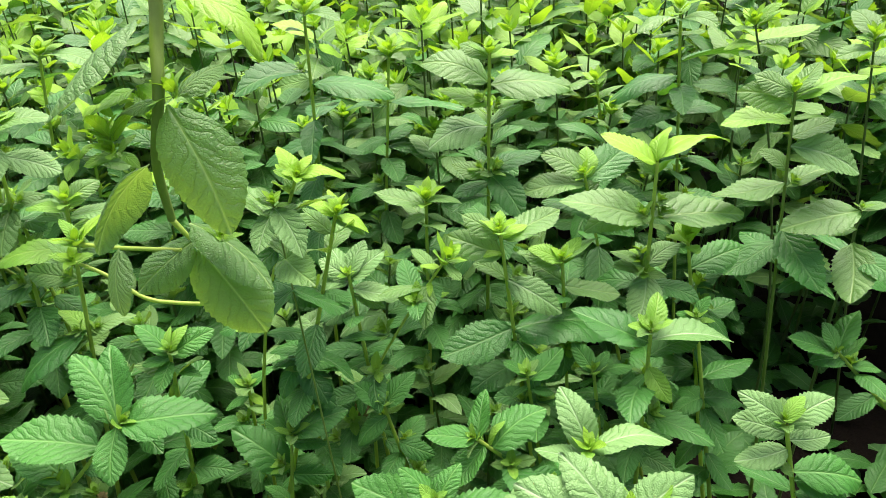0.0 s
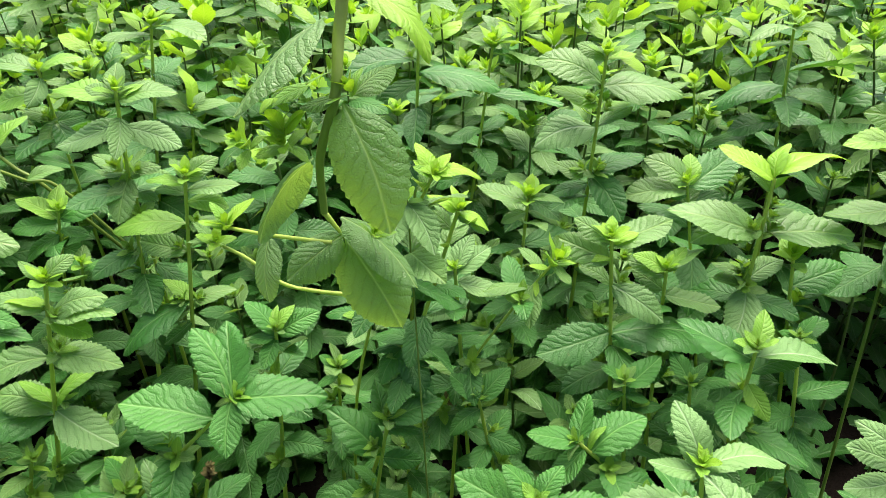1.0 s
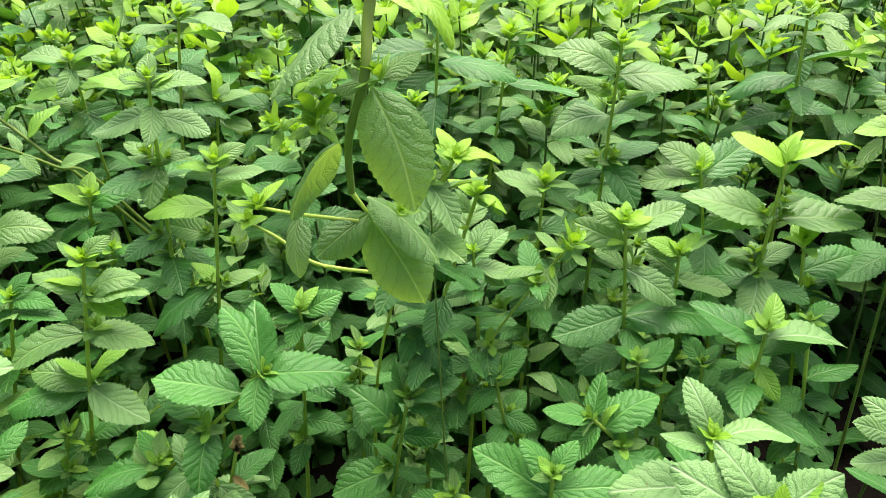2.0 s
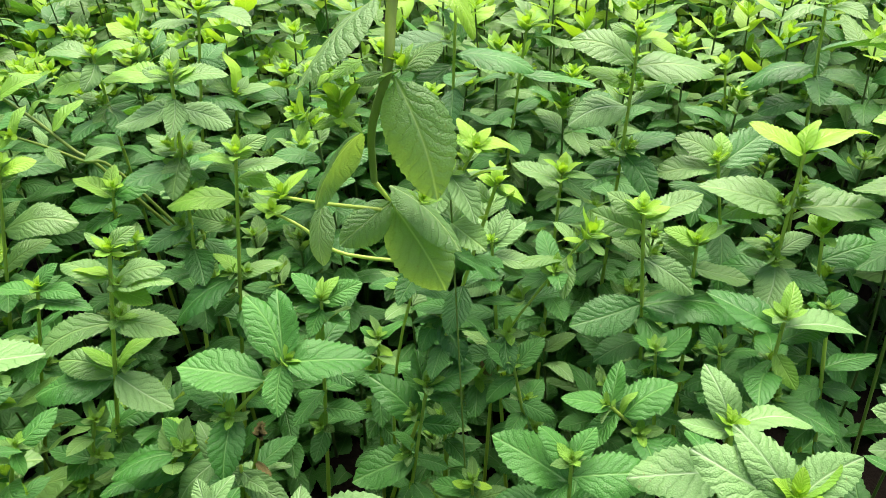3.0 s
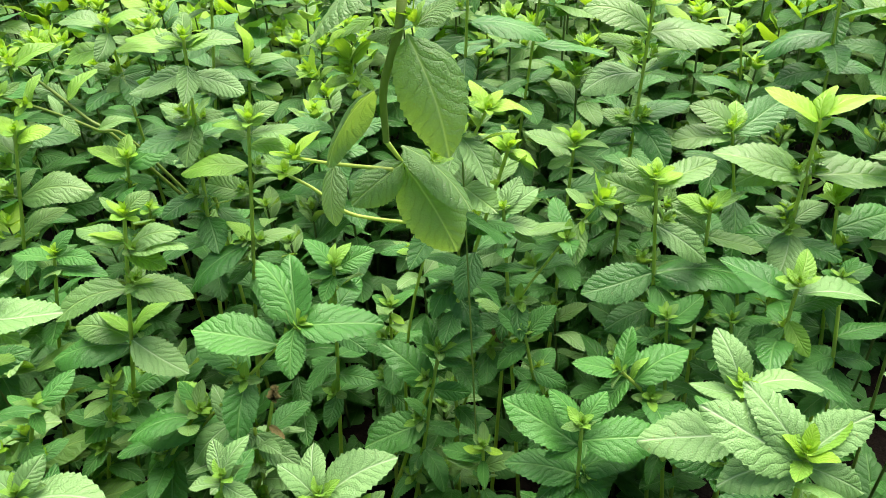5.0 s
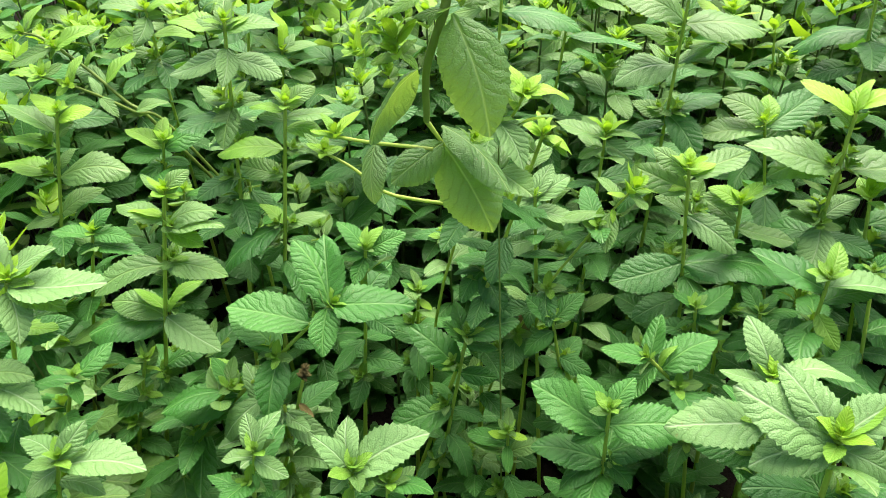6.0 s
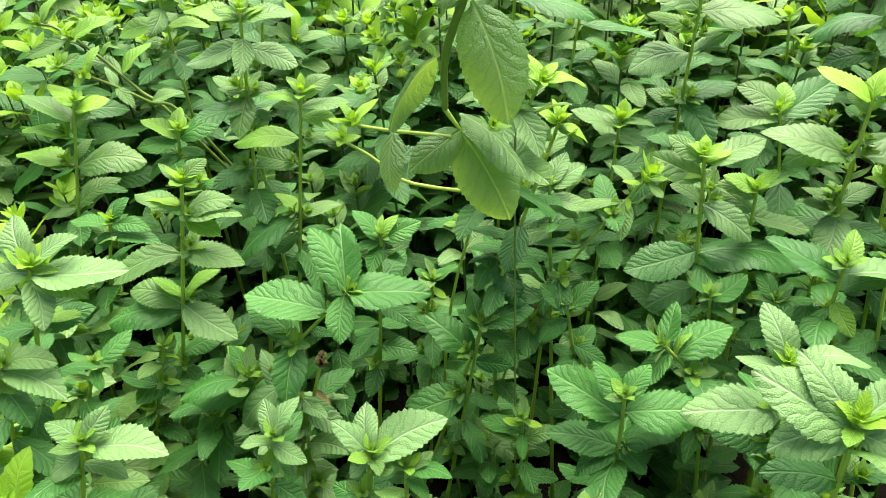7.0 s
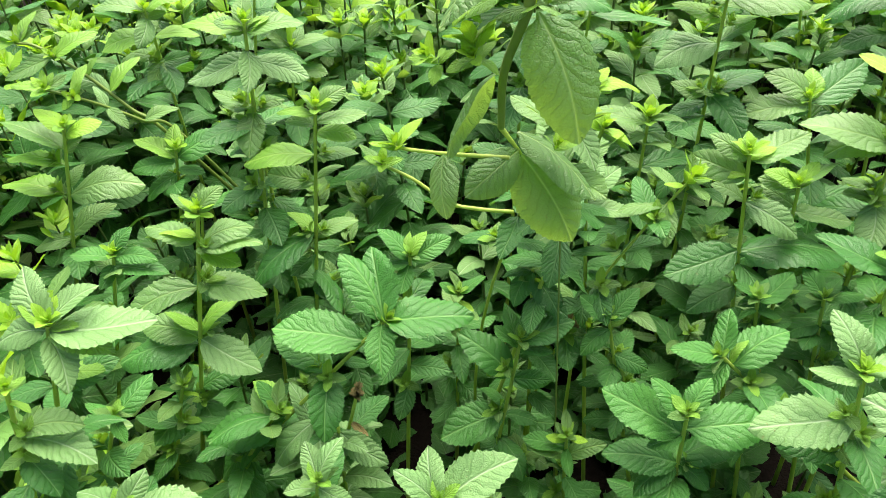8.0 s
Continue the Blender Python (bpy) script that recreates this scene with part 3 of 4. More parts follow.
mint((-0.296, 0.289, 0.347), (-0.394, 0.273), [(0, 138, 35, 29), (0, 88, 45, 26), (5, -151, -5, 52), (0, 23, 5, 13)],
     bud=0.012, size=0.052, seed=33, phase=299, bow=(-0.035, -0.006), lit=False)
mint((-0.203, 0.392, 0.423), (-0.240, 0.385), [(4, 156, 36, 36, 2, "m"), (2, 97, 38, 22, -34, "f"), (4, 26, 21, 38, 34, "m"), (8, -103, -28, 26, -10, "m"), (4, 51, 41, 27, -1, "f"), (6, -165, -6, 22, -7, "m"), (16, -2, -16, 23, 8, "o")],
     bud=0.011, size=0.040, seed=34, phase=357, lit=False)
mint((-0.243, 0.223, 0.362), (-0.303, 0.210), [(2, 120, 40, 30, -14, "p"), (2, 58, 40, 36, -7, "p"), (8, -169, 1, 24, 16, "p"), (6, -8, -25, 29, 9, "p"), (20, -38, -28, 23, -16, "m")],
     bud=0.013, size=0.040, seed=35, phase=85, lit=False)
mint((-0.151, 0.180, 0.420), (-0.187, 0.173), [(2, 160, 34, 33, -7, "p"), (2, 29, 22, 52, 19, "p"), (0, 112, 38, 33, -40, "p"), (2, 4, -10, 24, -2, "p"), (2, -137, -24, 17, 1, "p")],
     bud=0.016, size=0.040, seed=36, phase=345, lit=False)
mint((-0.129, 0.180, 0.414), (-0.160, 0.173), [(2, -1, 0, 28), (0, 44, 40, 13), (0, 153, 40, 12), (9, -36, -15, 20)],
     bud=0.011, size=0.040, seed=37, phase=54, lit=False)
mint((-0.332, 0.157, 0.419), (-0.466, 0.129), [(2, 168, 27, 28, 13, "p"), (0, 54, 41, 29, 35, "p"), (6, 11, 0, 54, -4, "p"), (8, -143, -29, 29, -20, "p"), (0, 117, 37, 16, -27, "p"), (20, 1, -13, 31, -9, "p")],
     bud=0.014, size=0.040, seed=38, phase=81, lit=False)
mint((-0.378, 0.220, 0.504), (-0.535, 0.193), [(0, 131, 40, 39, -13, "p"), (0, 36, 29, 36, 7, "p"), (4, 13, 4, 62, -6, "p"), (6, -4, -17, 41, 6, "m"), (8, -52, -27, 37, -8, "p"), (4, -162, -9, 32, -16, "p"), (2, 47, 36, 13, 13, "y"), (2, 153, 36, 14, 39, "y"), (42, 9, 0, 32, -10, "f")],
     bud=0.015, size=0.040, seed=39, phase=33, label="mint plant with pale leaves, sky sheen in their colour")
mint((-0.397, 0.249, 0.383), (-0.495, 0.227), [(5, 57, 25, 41), (4, 164, 20, 25), (6, -42, -15, 21)],
     bud=0.011, size=0.041, seed=40, phase=48, bow=(-0.017, -0.004), lit=False)
mint((-0.389, 0.185, 0.488), (-0.514, 0.163), [(42, -3, -16, 48, 0, "p"), (40, 14, 5, 39, -2, "m"), (10, -8, -21, 14, -29, "f"), (8, 174, 18, 15, 18, "m"), (76, 172, 20, 14, 24, "f"), (78, 19, 11, 13, -9, "f"), (58, -30, -27, 36, -22, "o")],
     bud=0.010, size=0.058, seed=41, phase=79)
mint((0.222, 0.305, 0.437), (0.348, 0.313), [(2, 160, 31, 36, -37, "p"), (2, 20, 24, 35, 10, "p"), (0, 42, 37, 21, -24, "f"), (10, 172, 16, 35, -23, "p"), (24, -170, -9, 36, -9, "p"), (16, 6, 4, 28, 12, "p"), (48, -1, -7, 49, 16, "m"), (40, -171, -7, 19, 10, "m"), (56, -9, -18, 39, 21, "m")],
     bud=0.013, size=0.040, seed=42, phase=309, lit=False)
mint((0.334, 0.454, 0.364), (0.654, 0.474), [(2, 171, 18, 44, -12, "m"), (0, 116, 41, 27, 1, "m"), (2, 50, 41, 41, -26, "m"), (8, 27, 32, 26, -29, "m"), (14, -176, 0, 31, -15, "m"), (24, -1, -7, 27, 5, "m")],
     bud=0.008, size=0.040, seed=43, phase=112, reach=0.09, lit=False)
mint((0.276, 0.515, 0.571), (0.345, 0.519), [(2, 166, 24, 34, -39, "m"), (2, 34, 38, 32, 0, "m"), (6, 13, 15, 60, -3, "f"), (12, 172, 16, 44, -48, "m"), (24, -178, 3, 55, -7, "f"), (46, -8, -18, 63, 40, "p"), (38, 14, 16, 39, 3, "m"), (68, 156, 35, 27, -24, "m"), (78, -172, -6, 62, 0, "m"), (84, 16, 19, 47, -2, "m"), (122, -67, -28, 64, 24, "o")],
     bud=0.015, size=0.058, seed=44, phase=23, reach=0.03, thick=0.0019, bark=STEM_DROOP)
mint((0.346, 0.503, 0.474), (0.360, 0.504), [(2, -170, -9, 69, -14, "m"), (32, -108, -29, 58, 12, "m"), (18, -168, -12, 25, 5, "m"), (2, 11, 11, 25, 4, "m")],
     bud=0.008, size=0.058, seed=45, phase=114, reach=0.03, bark=STEM_SHADED, lit=False, thick=0.0017)
mint((0.210, 0.500, 0.446), (0.298, 0.514), [(29, 25, 6, 62), (54, 37, 14, 44), (3, 136, 40, 17), (53, 176, 10, 20)],
     bud=0.020, size=0.058, seed=46, phase=127, reach=0.09)
mint((-0.055, 0.700, 0.552), (-0.109, 0.691), [(4, -161, 20, 36), (3, -17, 15, 39), (10, -27, 0, 27), (53, -9, -3, 82), (92, -138, -10, 43), (97, 44, 15, 40), (58, -163, 5, 45), (104, 12, -10, 51)],
     bud=0.022, size=0.051, seed=47, phase=102)
mint((-0.119, 0.629, 0.614), (-0.146, 0.627), [(2, -135, 14, 33), (3, -35, 5, 44), (68, 0, -8, 80), (56, -149, 0, 73), (20, -140, 25, 21), (90, 0, 10, 26)],
     bud=0.020, size=0.058, seed=48, phase=90)
mint((-0.395, 0.662, 0.572), (-0.494, 0.651), [(4, -16, 2, 68), (10, -149, 3, 51), (0, 12, 37, 28), (32, -136, -10, 30), (51, -18, -10, 35)],
     bud=0.020, size=0.058, seed=49, phase=72, bow=(-0.003, -0.000))
mint((0.239, 0.722, 0.579), (0.306, 0.727), [(7, -146, 1, 60), (9, -53, 8, 45), (67, -178, -21, 75), (53, 0, 8, 72), (6, 144, 55, 19), (23, -157, 0, 36), (23, 3, 5, 26)],
     bud=0.022, size=0.058, seed=50, phase=272)
mint((0.305, 0.695, 0.571), (0.405, 0.701), [(13, 127, 20, 42), (0, 170, 46, 29), (0, -3, 45, 30), (1, -18, 20, 32), (16, 12, 8, 65), (19, -168, -5, 36), (20, -50, -5, 35)],
     bud=0.022, size=0.042, seed=51, phase=40, bow=(0.025, 0.002), reach=0.03, bark=STEM_SHADED, bright=True, thick=0.0017)
mint((0.421, 0.692, 0.554), (0.521, 0.698), [(0, 104, 30, 43), (0, 14, 15, 31), (11, -161, 0, 44), (17, -36, -5, 23), (14, 85, 40, 29)],
     bud=0.020, size=0.044, seed=52, phase=54, reach=0.03, bark=STEM_SHADED, thick=0.0017)
mint((-0.106, 0.407, 0.403), (-0.105, 0.407), [(2, -165, -6, 25, -4, "o"), (2, -118, -27, 34, 2, "m"), (2, 5, -5, 32, 4, "m"), (4, -51, -28, 41, -2, "o"), (0, 142, 38, 22, 4, "m"), (2, -1, -14, 32, -10, "m")],
     bud=0.010, size=0.040, seed=53, phase=49, lit=False)
mint((-0.174, 0.447, 0.334), (-0.189, 0.445), [(1, 165, 25, 21), (0, 23, 30, 30), (0, 129, 50, 24), (9, -29, -10, 18), (11, -145, -10, 24)],
     bud=0.013, size=0.040, seed=54, phase=305, lit=False)
mint((-0.376, 0.670, 0.479), (-0.444, 0.656), [(2, 153, 39, 32, -20, "p"), (2, 59, 39, 26, 25, "p"), (4, -65, -28, 24, 0, "m"), (2, 21, 12, 42, 13, "m"), (2, 116, 40, 58, 64, "y"), (2, 168, 28, 39, -3, "m"), (20, -148, -23, 38, -22, "m"), (22, 0, -14, 41, 16, "m")],
     bud=0.010, size=0.058, seed=55, phase=203)
mint((-0.067, 0.435, 0.462), (-0.037, 0.440), [(4, 32, 28, 35, 28, "p"), (4, 162, 31, 29, -32, "p"), (6, -167, -4, 28, -18, "p"), (2, 63, 39, 32, -11, "p"), (12, 2, -9, 41, 2, "p"), (10, 129, 40, 39, -2, "p"), (30, -154, -20, 28, -23, "p"), (18, -10, -24, 28, 6, "m")],
     bud=0.009, size=0.040, seed=56, phase=89, label="mint plant with pale leaves, sky sheen in their colour")
mint((-0.267, 0.292, 0.345), (-0.298, 0.287), [(8, -145, -40, 53, -20), (11, -147, -50, 47, -10), (5, -36, -35, 27)],
     bud=0.000, size=0.053, seed=61, phase=303, pale=1.0, label="mint plant with pale leaves, sky sheen in their colour")
mint((-0.249, 0.288, 0.336), (-0.270, 0.284), [(6, -14, -30, 47, 25), (8, -112, -30, 23)],
     bud=0.000, size=0.047, seed=62, phase=338, pale=1.0, label="mint plant with pale leaves, sky sheen in their colour")
mint((-0.062, 0.444, 0.353), (-0.075, 0.442), [(5, -54, -30, 20), (11, -104, -40, 36)],
     bud=0.000, size=0.040, seed=63, phase=346, dry=True, reach=0.02, label="withered brown mint stem among green shoots")
mint((-0.236, 0.302, 0.353), (-0.335, 0.286), [(28, -30, -10, 19)],
     bud=0.017, size=0.040, seed=64, phase=60, dry=True, reach=0.02, label="withered brown mint stem among green shoots")
mint((-0.431, 0.497, 0.393), (-0.525, 0.482), [(7, 23, 8, 51), (5, 167, 5, 27)],
     bud=0.012, size=0.051, seed=66, phase=113)
mint((-0.090, 0.360, 0.567), (-0.073, 0.363), [(2, -53, -27, 38, 10, "p"), (2, -104, -28, 32, 2, "p"), (4, 5, -5, 18, 8, "p"), (0, 149, 40, 15, -7, "p")],
     bud=0.010, size=0.045, seed=67, phase=20, reach=0.05, thick=0.0010, bark=STEM_DROOP, label="mint plant with pale leaves, sky sheen in their colour")


def smooth_line(points, steps=6):
    """A smooth line through the points."""
    v = [Vector(p) for p in points]
    v = [v[0] * 2 - v[1]] + v + [v[-1] * 2 - v[-2]]
    line = []
    for a0, a1, a2, a3 in zip(v, v[1:], v[2:], v[3:]):
        for i in range(steps):
            u = i / steps
            line.append(0.5 * (2 * a1 + (a2 - a0) * u + (2 * a0 - 5 * a1 + 4 * a2 - a3) * u * u + (3 * a1 - a0 - 3 * a2 + a3) * u ** 3))
    return line + [v[-2]]


def bent_plant(label, base, stems, leaves, tips, seed):
    """A mint plant with a bent stem. stems: name, points, first and last radius, bark; leaves: place, azimuth, elevation, length in mm, roll, sort; tips: place, size."""
    rng = random.Random(seed)
    base = Vector(base)
    root = tagged(new("mint_plant"), label, "mint plant", "mint stems in the bed")
    root.location = base
    for name, points, r0, r1, bark in stems:
        line = [p - base for p in smooth_line(points)]
        radii = [r0 + (r1 - r0) * i / (len(line) - 1) for i in range(len(line))]
        part(name, mesh_of("stem", *tube(line, radii, 8), None, bark), root, Matrix.Identity(4))
    for place, az, el, long_, roll, sort in leaves:
        broad = 1.05 if sort == "d" and el < -55 else 1.0
        part("leaf", rng.choice(LEAF_KINDS[sort]), root, leaf_pose(Vector(place) - base, az, el, long_ / 1000, roll) @ Matrix.Diagonal((broad, 1, 1, 1)))
    for place, size in tips:
        turn = pose(0, 0, 0, rng.uniform(-40, 40), rng.uniform(-40, 40), rng.uniform(0, 360))
        part("growing_tip", rng.choice(BUD_MESH), root, Matrix.Translation(Vector(place) - base) @ turn @ Matrix.Diagonal((size, size, size, 1)))


HANGING_LEAVES = [((-0.106, 0.289, 0.659), -35, -66, 66, 38, "d"), ((-0.11, 0.29, 0.661), -162, -12, 17, -22, "d"), ((-0.103, 0.295, 0.66), 51, 17, 28, 8, "d"), ((-0.115, 0.304, 0.694), -128, -31, 62, 22, "d"),
                  ((-0.125, 0.295, 0.627), -130, -42, 50, 62, "d"), ((-0.113, 0.296, 0.579), -16, -59, 61, 49, "d"), ((-0.114, 0.296, 0.582), -146, -30, 39, -35, "d"), ((-0.115, 0.299, 0.591), -21, -35, 55, -11, "d"),
                  ((-0.155, 0.296, 0.578), -83, -54, 36, 33, "d")]
YOUNG_SHOOT_LEAVES = [((-0.102, 0.29, 0.662), 70, 51, 15, -22, "f"), ((-0.106, 0.34, 0.696), -21, -33, 48, 7, "y"), ((-0.124, 0.299, 0.663), -155, -20, 24, -14, "f"), ((-0.134, 0.286, 0.643), 168, 26, 14, -13, "y"),
                      ((-0.134, 0.286, 0.643), 46, 40, 15, 11, "y"), ((-0.134, 0.286, 0.643), 109, 37, 13, 39, "y"), ((-0.136, 0.287, 0.637), -157, -17, 14, -24, "f"), ((-0.136, 0.287, 0.637), -22, -25, 15, 6, "f"),
                      ((-0.153, 0.285, 0.635), 170, 24, 11, -13, "f"), ((-0.153, 0.285, 0.635), -100, -25, 13, 8, "f"), ((-0.153, 0.285, 0.635), 32, 29, 11, 21, "f"), ((-0.14, 0.292, 0.659), -129, -29, 10, -13, "y"),
                      ((-0.14, 0.292, 0.659), -26, -25, 10, 6, "y")]
SIDE_STEM_LEAVES = [((-0.183, 0.306, 0.574), 44, 39, 23, -5, "y"), ((-0.183, 0.306, 0.574), 177, 16, 17, 0, "y"), ((-0.183, 0.306, 0.574), 146, 43, 18, 17, "f"), ((-0.195, 0.313, 0.559), 160, 33, 18, 6, "m"),
                    ((-0.195, 0.313, 0.559), -173, 3, 18, -3, "m")]
bent_plant("tall toppled mint stem with broad drooping leaves", (0.44, -0.02, 0.0),
           [("stem", [(0.44, -0.02, -0.01), (0.43, 0.0, 0.35), (0.36, 0.07, 0.68), (0.2, 0.2, 0.86), (0.02, 0.30, 0.86), (-0.09, 0.32, 0.77), (-0.108, 0.307, 0.696), (-0.11, 0.292, 0.663), (-0.122, 0.296, 0.627), (-0.124, 0.299, 0.593)], 0.0056, 0.0022, STEM_DROOP),
            ("leaf_stalk", [(-0.124, 0.299, 0.593), (-0.113, 0.296, 0.579)], 0.0018, 0.0010, STEM),
            ("side_stem", [(-0.119, 0.29, 0.58), (-0.135, 0.293, 0.579), (-0.16, 0.3, 0.576), (-0.184, 0.306, 0.575)], 0.0014, 0.0012, STEM),
            ("side_stem", [(-0.117, 0.306, 0.533), (-0.138, 0.305, 0.535), (-0.156, 0.305, 0.539), (-0.176, 0.31, 0.551), (-0.195, 0.313, 0.559)], 0.0014, 0.0011, STEM)],
           HANGING_LEAVES + YOUNG_SHOOT_LEAVES + SIDE_STEM_LEAVES,
           [((-0.095, 0.284, 0.590), 0.010), ((-0.136, 0.286, 0.646), 0.013), ((-0.136, 0.287, 0.637), 0.013), ((-0.156, 0.289, 0.636), 0.013), ((-0.102, 0.292, 0.664), 0.012), ((-0.184, 0.306, 0.575), 0.012), ((-0.195, 0.313, 0.559), 0.011)], 60)
bent_plant("leaning mint stem with pale and young leaves", (-0.43, 0.70, 0.0),
           [("stem", [(-0.43, 0.70, -0.01), (-0.43, 0.66, 0.2)] + [(-0.478, 0.559, 0.427), (-0.504, 0.546, 0.467), (-0.534, 0.542, 0.503), (-0.565, 0.534, 0.535), (-0.59, 0.533, 0.54)], 0.0022, 0.0013, STEM_DROOP)],
           [((-0.582, 0.534, 0.54), 61, 45, 32, 5, "f"), ((-0.582, 0.534, 0.54), 171, 24, 26, -10, "m"), ((-0.582, 0.534, 0.54), 37, 29, 21, 41, "m"), ((-0.582, 0.534, 0.54), -165, -3, 39, -13, "f"), ((-0.555, 0.535, 0.525), 31, 23, 46, 23, "f"), ((-0.555, 0.535, 0.525), -154, -17, 49, -23, "m"), ((-0.518, 0.544, 0.485), 174, 21, 37, -31, "p"), ((-0.518, 0.544, 0.485), 48, 38, 45, 7, "f"), ((-0.534, 0.542, 0.503), 60, 44, 20, 8, "f")],
           [((-0.582, 0.534, 0.54), 0.013), ((-0.555, 0.535, 0.525), 0.012)], 71)
bent_plant("leaning mint stem with young leaves", (-0.42, 0.68, 0.0),
           [("stem", [(-0.42, 0.68, -0.01), (-0.42, 0.65, 0.2)] + [(-0.466, 0.562, 0.426), (-0.486, 0.533, 0.461), (-0.502, 0.511, 0.487), (-0.514, 0.487, 0.51), (-0.531, 0.479, 0.52)], 0.0022, 0.0013, STEM_DROOP)],
           [((-0.514, 0.487, 0.509), 66, 47, 32, 7, "f"), ((-0.531, 0.479, 0.52), 112, 52, 18, -26, "f"), ((-0.531, 0.479, 0.52), -174, 8, 30, -8, "f"), ((-0.531, 0.479, 0.52), 31, 24, 23, 39, "m"), ((-0.503, 0.511, 0.487), -24, -38, 28, 9, "m"), ((-0.503, 0.511, 0.487), 140, 46, 24, 14, "p"), ((-0.486, 0.533, 0.461), 22, 13, 36, 24, "m")],
           [((-0.531, 0.479, 0.52), 0.014), ((-0.514, 0.487, 0.509), 0.012)], 72)

# bare dark gaps between the stems
GAPS = [(-0.77, 0.89), (-0.53, 0.67), (-0.52, 0.43), (-0.42, 0.45), (-0.24, 0.42), (-0.20, 0.44), (-0.10, 0.55), (-0.07, 0.46), (-0.08, 0.41), (0.16, 0.61), (0.35, 0.72), (0.36, 0.64), (0.33, 0.56), (0.15, 0.54), (-0.23, 0.33), (-0.17, 0.34), (-0.38, 0.32), (-0.02, 0.35), (-0.14, 0.64), (-0.20, 0.61), (-0.40, 0.46), (-0.28, 0.40), (0.34, 0.60), (0.33, 0.66), (0.37, 0.56), (0.26, 0.45), (0.39, 0.51), (0.39, 0.73)]
MORE_GAPS = [(-0.59, 0.57), (-0.74, 0.73), (-0.89, 0.89), (-0.91, 1.0), (-1.14, 1.27), (-1.37, 1.54), (-0.57, 0.61), (-0.71, 0.78), (-0.85, 0.95), (-0.63, 0.86), (-0.76, 1.04), (-0.44, 0.54), (-0.48, 0.41), (-0.59, 0.52), (-0.38, 0.28), (-0.46, 0.36), (-0.23, 0.38), (-0.27, 0.49), (-0.23, 0.53), (-0.2, 0.36), (-0.24, 0.46), (-0.19, 0.58), (-0.23, 0.73), (-0.07, 0.52), (-0.02, 0.45), (-0.02, 0.57), (-0.08, 0.65), (0.06, 0.33), (0.09, 0.42), (0.43, 0.86), (0.42, 0.78), (0.23, 0.69), (0.29, 0.87), (0.11, 0.73), (0.14, 0.93), (0.18, 1.13), (0.14, 0.66), (0.18, 0.83), (-0.49, 0.6), (-0.26, 0.67), (-0.26, 0.28), (-0.32, 0.36), (0.29, 0.5), (0.22, 0.39), (0.39, 0.63), (0.48, 0.78), (0.39, 0.47), (0.48, 0.59)]
GAPS += MORE_GAPS

NEAR_FILL, FAR_FILL = 215, 2300

# ---- the rest of the bed ----
def canopy(x, y):
    return 0.36 + 0.13 * min(1.0, max(0.0, (y - 0.18) / 0.42)) + 0.05 * min(1.0, max(0.0, (y - 0.6) / 0.6))


rng = random.Random(11)
placed = [(p.location.x, p.location.y) for p in scene.objects if p.name.startswith("mint_plant")]
STANDING = list(placed)


def crown(seed, size, rows):
    """All leaves of a mint stem farther off, tip at the origin: old leaves, young leaves."""
    r = random.Random(seed)
    old, young = [], []
    down, az = 0.004, r.uniform(0, 360)
    while down < (0.25 if rows > 8 else 0.16):
        s = size * min(1.0, 0.42 + down / 0.055)
        lift = 52 - 900 * down if down < 0.06 else r.uniform(-28, 10)
        for h in (0, 180):
            shape = leaf_grid(seed * 50 + len(old), r.uniform(0.24, 0.29), r.uniform(0.1, 0.4), r.uniform(-0.04, 0.18), r.uniform(-0.2, 0.2), rows=rows, half=1)
            (young if down < 0.032 else old).append((shape, leaf_pose((0, 0, -down), az + h + r.uniform(-14, 14), lift + r.uniform(-12, 12), s * r.uniform(0.8, 1.12), r.uniform(-18, 18))))
        if down > 0.025 and r.random() < 0.35:
            sub = az + r.choice((0, 180)) + 20
            for turn, lift_ in ((-25, 40), (25, 55)):
                young.append((leaf_grid(seed + len(young), 0.22, 0.5, -0.06, 0.1, rows=min(rows, 7), half=1), leaf_pose((0, 0, 0.004 - down), sub + turn, lift_, r.uniform(0.014, 0.024))))
        az += 90 + r.uniform(-10, 10)
        down += 0.03 * r.uniform(0.75, 1.2) * min(1.0, 0.45 + down / 0.06)
    for k, (s, lift, up) in enumerate(((0.9, 46, 0.0), (0.7, 62, 0.16), (0.5, 76, 0.28))):
        for h in (0, 180):
            young.append((leaf_grid(seed + k, 0.19, 0.7, -0.06, 0.1, rows=min(rows, 7), half=1), leaf_pose((0, 0, up * 0.022), 90 * k + h, lift, s * 0.022)))
    packs = []
    for pieces in (old, young):
        pts, faces, uvs = [], [], []
        for (p, f, u), m in pieces:
            k = len(pts)
            pts += [tuple(m @ Vector(q)) for q in p]
            faces += [tuple(i + k for i in face) for face in f]
            uvs += u
        packs.append((np.array(pts), np.array(faces), np.array(uvs)))
    return packs


CROWNS = [crown(s, 0.052 + 0.0015 * s, 14) for s in range(1, 9)]
FAR_CROWNS = [crown(s, 0.05 + 0.0015 * s, 6) for s in range(11, 17)]


def bed_part(name, packs, material, parent):
    """One mesh out of (points, faces, uvs, pose) packs."""
    pts, faces, uvs, k = [], [], [], 0
    for p, f, u, m in packs:
        mm = np.array(m)
        pts.append(p @ mm[:3, :3].T + mm[:3, 3])
        faces.append(f + k)
        if u is not None:
            uvs.append(u)
        k += len(p)
    me = mesh_of(name, np.concatenate(pts).tolist(), np.concatenate(faces).tolist(), np.concatenate(uvs).tolist() if uvs else None, material)
    ob = part(name, me, parent, Matrix.Identity(4))
    return tagged(ob, kind="stuff")


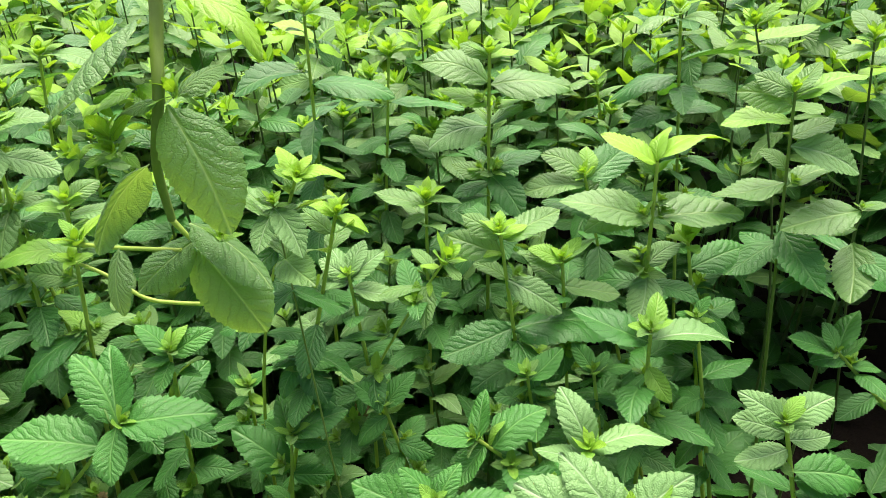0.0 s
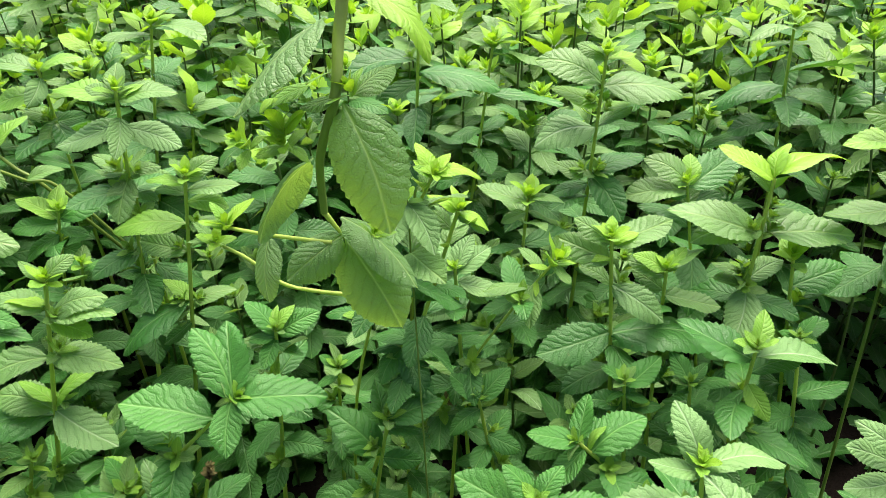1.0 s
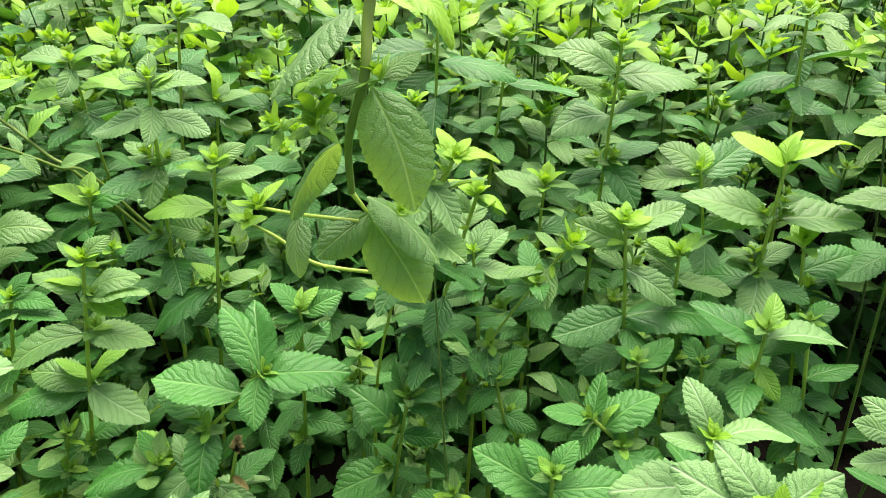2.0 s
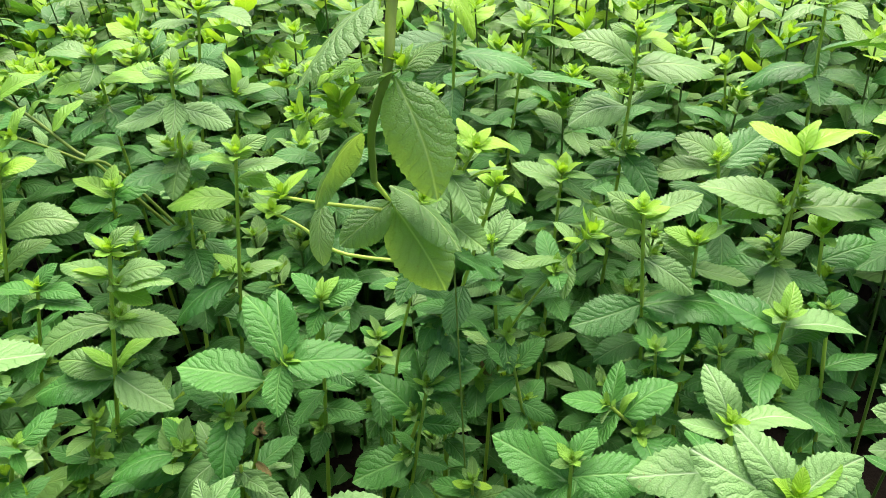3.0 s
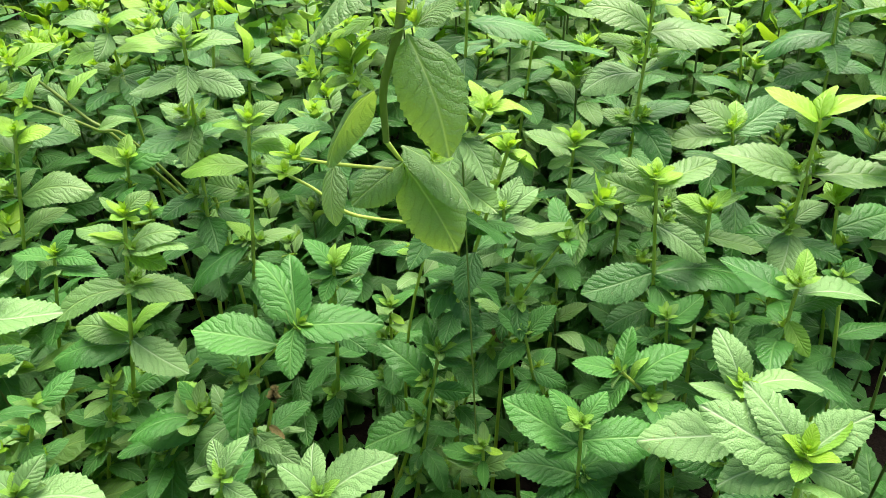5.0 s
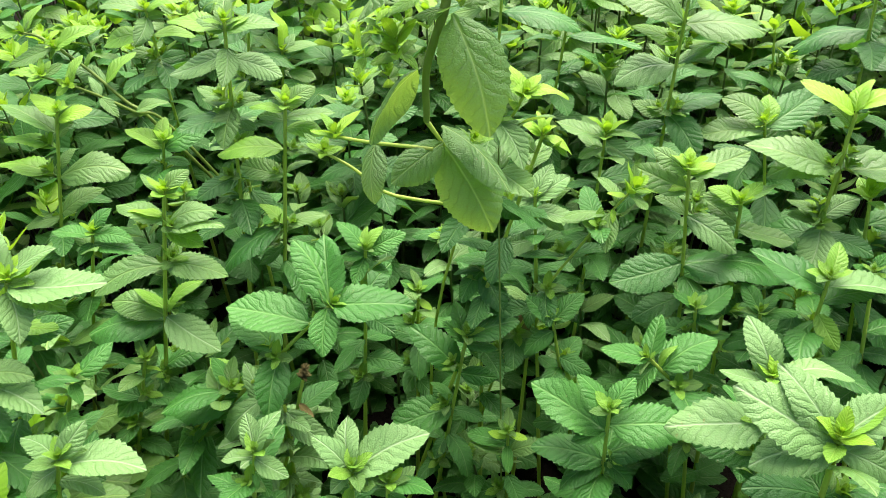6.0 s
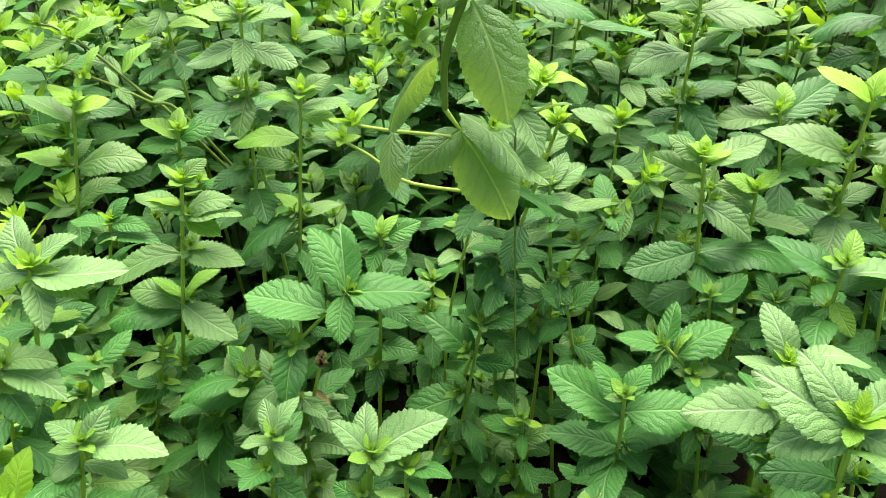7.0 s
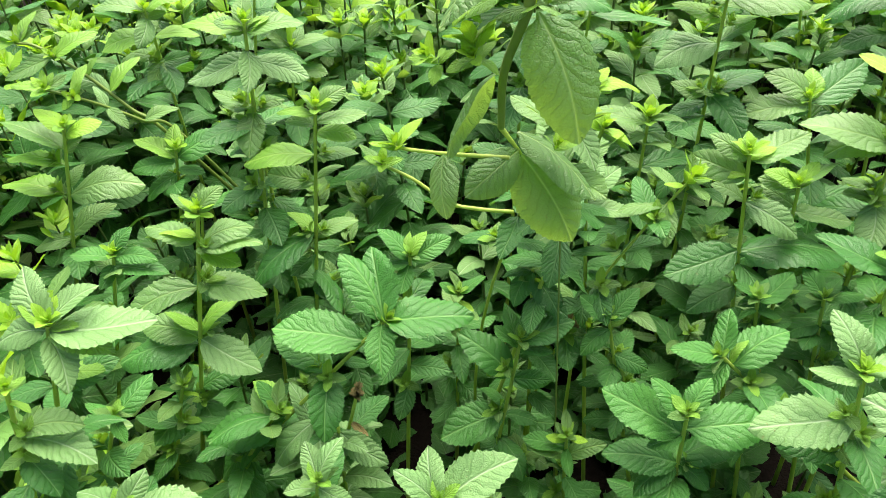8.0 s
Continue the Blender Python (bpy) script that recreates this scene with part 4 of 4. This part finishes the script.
def free(x, y, d):
    return all((x - a) ** 2 + (y - b) ** 2 > d * d for a, b in placed)


def in_gap(x, y, r):
    return any((x - a) ** 2 + (y - b) ** 2 < r * r for a, b in GAPS)


# lower stems between those that stand out
made = 0
for k in range(6000):
    if made >= NEAR_FILL:
        break
    x, y = rng.uniform(-0.75, 0.5), rng.uniform(0.10, 0.80)
    if abs(x + 0.06) > 0.20 + 0.62 * y or not free(x, y, 0.033) or in_gap(x, y, 0.05):
        continue
    if x > 0.22 and y < 0.76:
        continue
    placed.append((x, y))
    made += 1
    near = min(((x - a) ** 2 + (y - b) ** 2) ** 0.5 for a, b in STANDING) if STANDING else 1
    drop = (0.09 if y < 0.48 and x > -0.2 else 0.0) + rng.uniform(0.11, 0.21) if near < 0.10 else rng.uniform(0.0, 0.07)
    z = canopy(x, y) - drop
    mint((x + rng.uniform(-0.02, 0.02), y + rng.uniform(-0.02, 0.02), z), (x, y), size=rng.uniform(0.042, 0.056), seed=500 + k, floor=0.08, reach=0.24, gap=0.026, shoots=0.10, lit=near >= 0.1 and y > 0.5, bud=0.013 if near < 0.1 else 0.02, thick=0.0019, bark=STEM_SHADED, pale=0.3 if y > 0.4 and abs(x + 0.02) < 0.16 else 0.0,
         label="shorter mint plant low in the shaded bed")

# the bed beyond and all round, where single stems can no longer be told apart
# Unseen plants at the sides and behind the camera are added to block light.
far, stalks = [], []
for k in range(40000):
    if len(far) >= FAR_FILL:
        break
    x, y = rng.uniform(-1.6, 1.5), rng.uniform(-0.6, 2.5)
    if 0.1 < y < 0.8 and abs(x + 0.06) < 0.22 + 0.62 * y or (0.2 < x < 0.66 and 0.12 < y < 0.76):
        continue
    if in_gap(x, y, 0.035) or not free(x, y, 0.033 + 0.007 * max(0, y)):
        continue
    placed.append((x, y))
    z, s = canopy(x, y) + rng.uniform(-0.08, 0.05), rng.uniform(0.85, 1.2)
    m = Matrix.Translation((x, y, z)) @ pose(0, 0, 0, rng.uniform(-20, 20), rng.uniform(-20, 20), rng.uniform(0, 360))
    near = 0.0 < y < 1.25 and abs(x) < 1.1
    far.append((rng.choice(CROWNS if near else FAR_CROWNS), m @ Matrix.Diagonal((s, s, s, 1))))
    foot = Vector((x + rng.uniform(-0.03, 0.03), y + rng.uniform(-0.03, 0.03), -0.01))
    p, f = tube([foot, foot.lerp(m.translation, 0.5) + Vector((0.006, 0, 0)), m.translation.copy()], [0.0022, 0.0018, 0.0011], 4)
    stalks.append((np.array(p), np.array(f[:-1]), None, Matrix.Identity(4)))
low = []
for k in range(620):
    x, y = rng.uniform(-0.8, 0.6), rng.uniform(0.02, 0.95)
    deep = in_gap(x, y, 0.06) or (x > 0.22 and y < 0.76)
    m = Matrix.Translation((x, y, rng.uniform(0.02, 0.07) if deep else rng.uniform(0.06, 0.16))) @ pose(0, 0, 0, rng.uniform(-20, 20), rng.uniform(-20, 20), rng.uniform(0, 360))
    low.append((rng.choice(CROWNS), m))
under = tagged(new("undergrowth"), "low shaded mint shoots under the taller stems", "undergrowth", kind="stuff")
# Undergrowth wears the old-leaf green that has shade in its colour.
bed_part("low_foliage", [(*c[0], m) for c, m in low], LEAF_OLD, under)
bed = tagged(new("mint_bed"), "dense green mint bed reaching farther back", "mint bed", kind="stuff")
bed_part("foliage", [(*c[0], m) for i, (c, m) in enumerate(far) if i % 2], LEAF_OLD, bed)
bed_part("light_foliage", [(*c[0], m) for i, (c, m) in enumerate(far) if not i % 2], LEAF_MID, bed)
bed_part("young_foliage", [(*c[1], m) for c, m in far], LEAF_YOUNG, bed)
bed_part("stems", stalks, STEM_SHADED, bed)
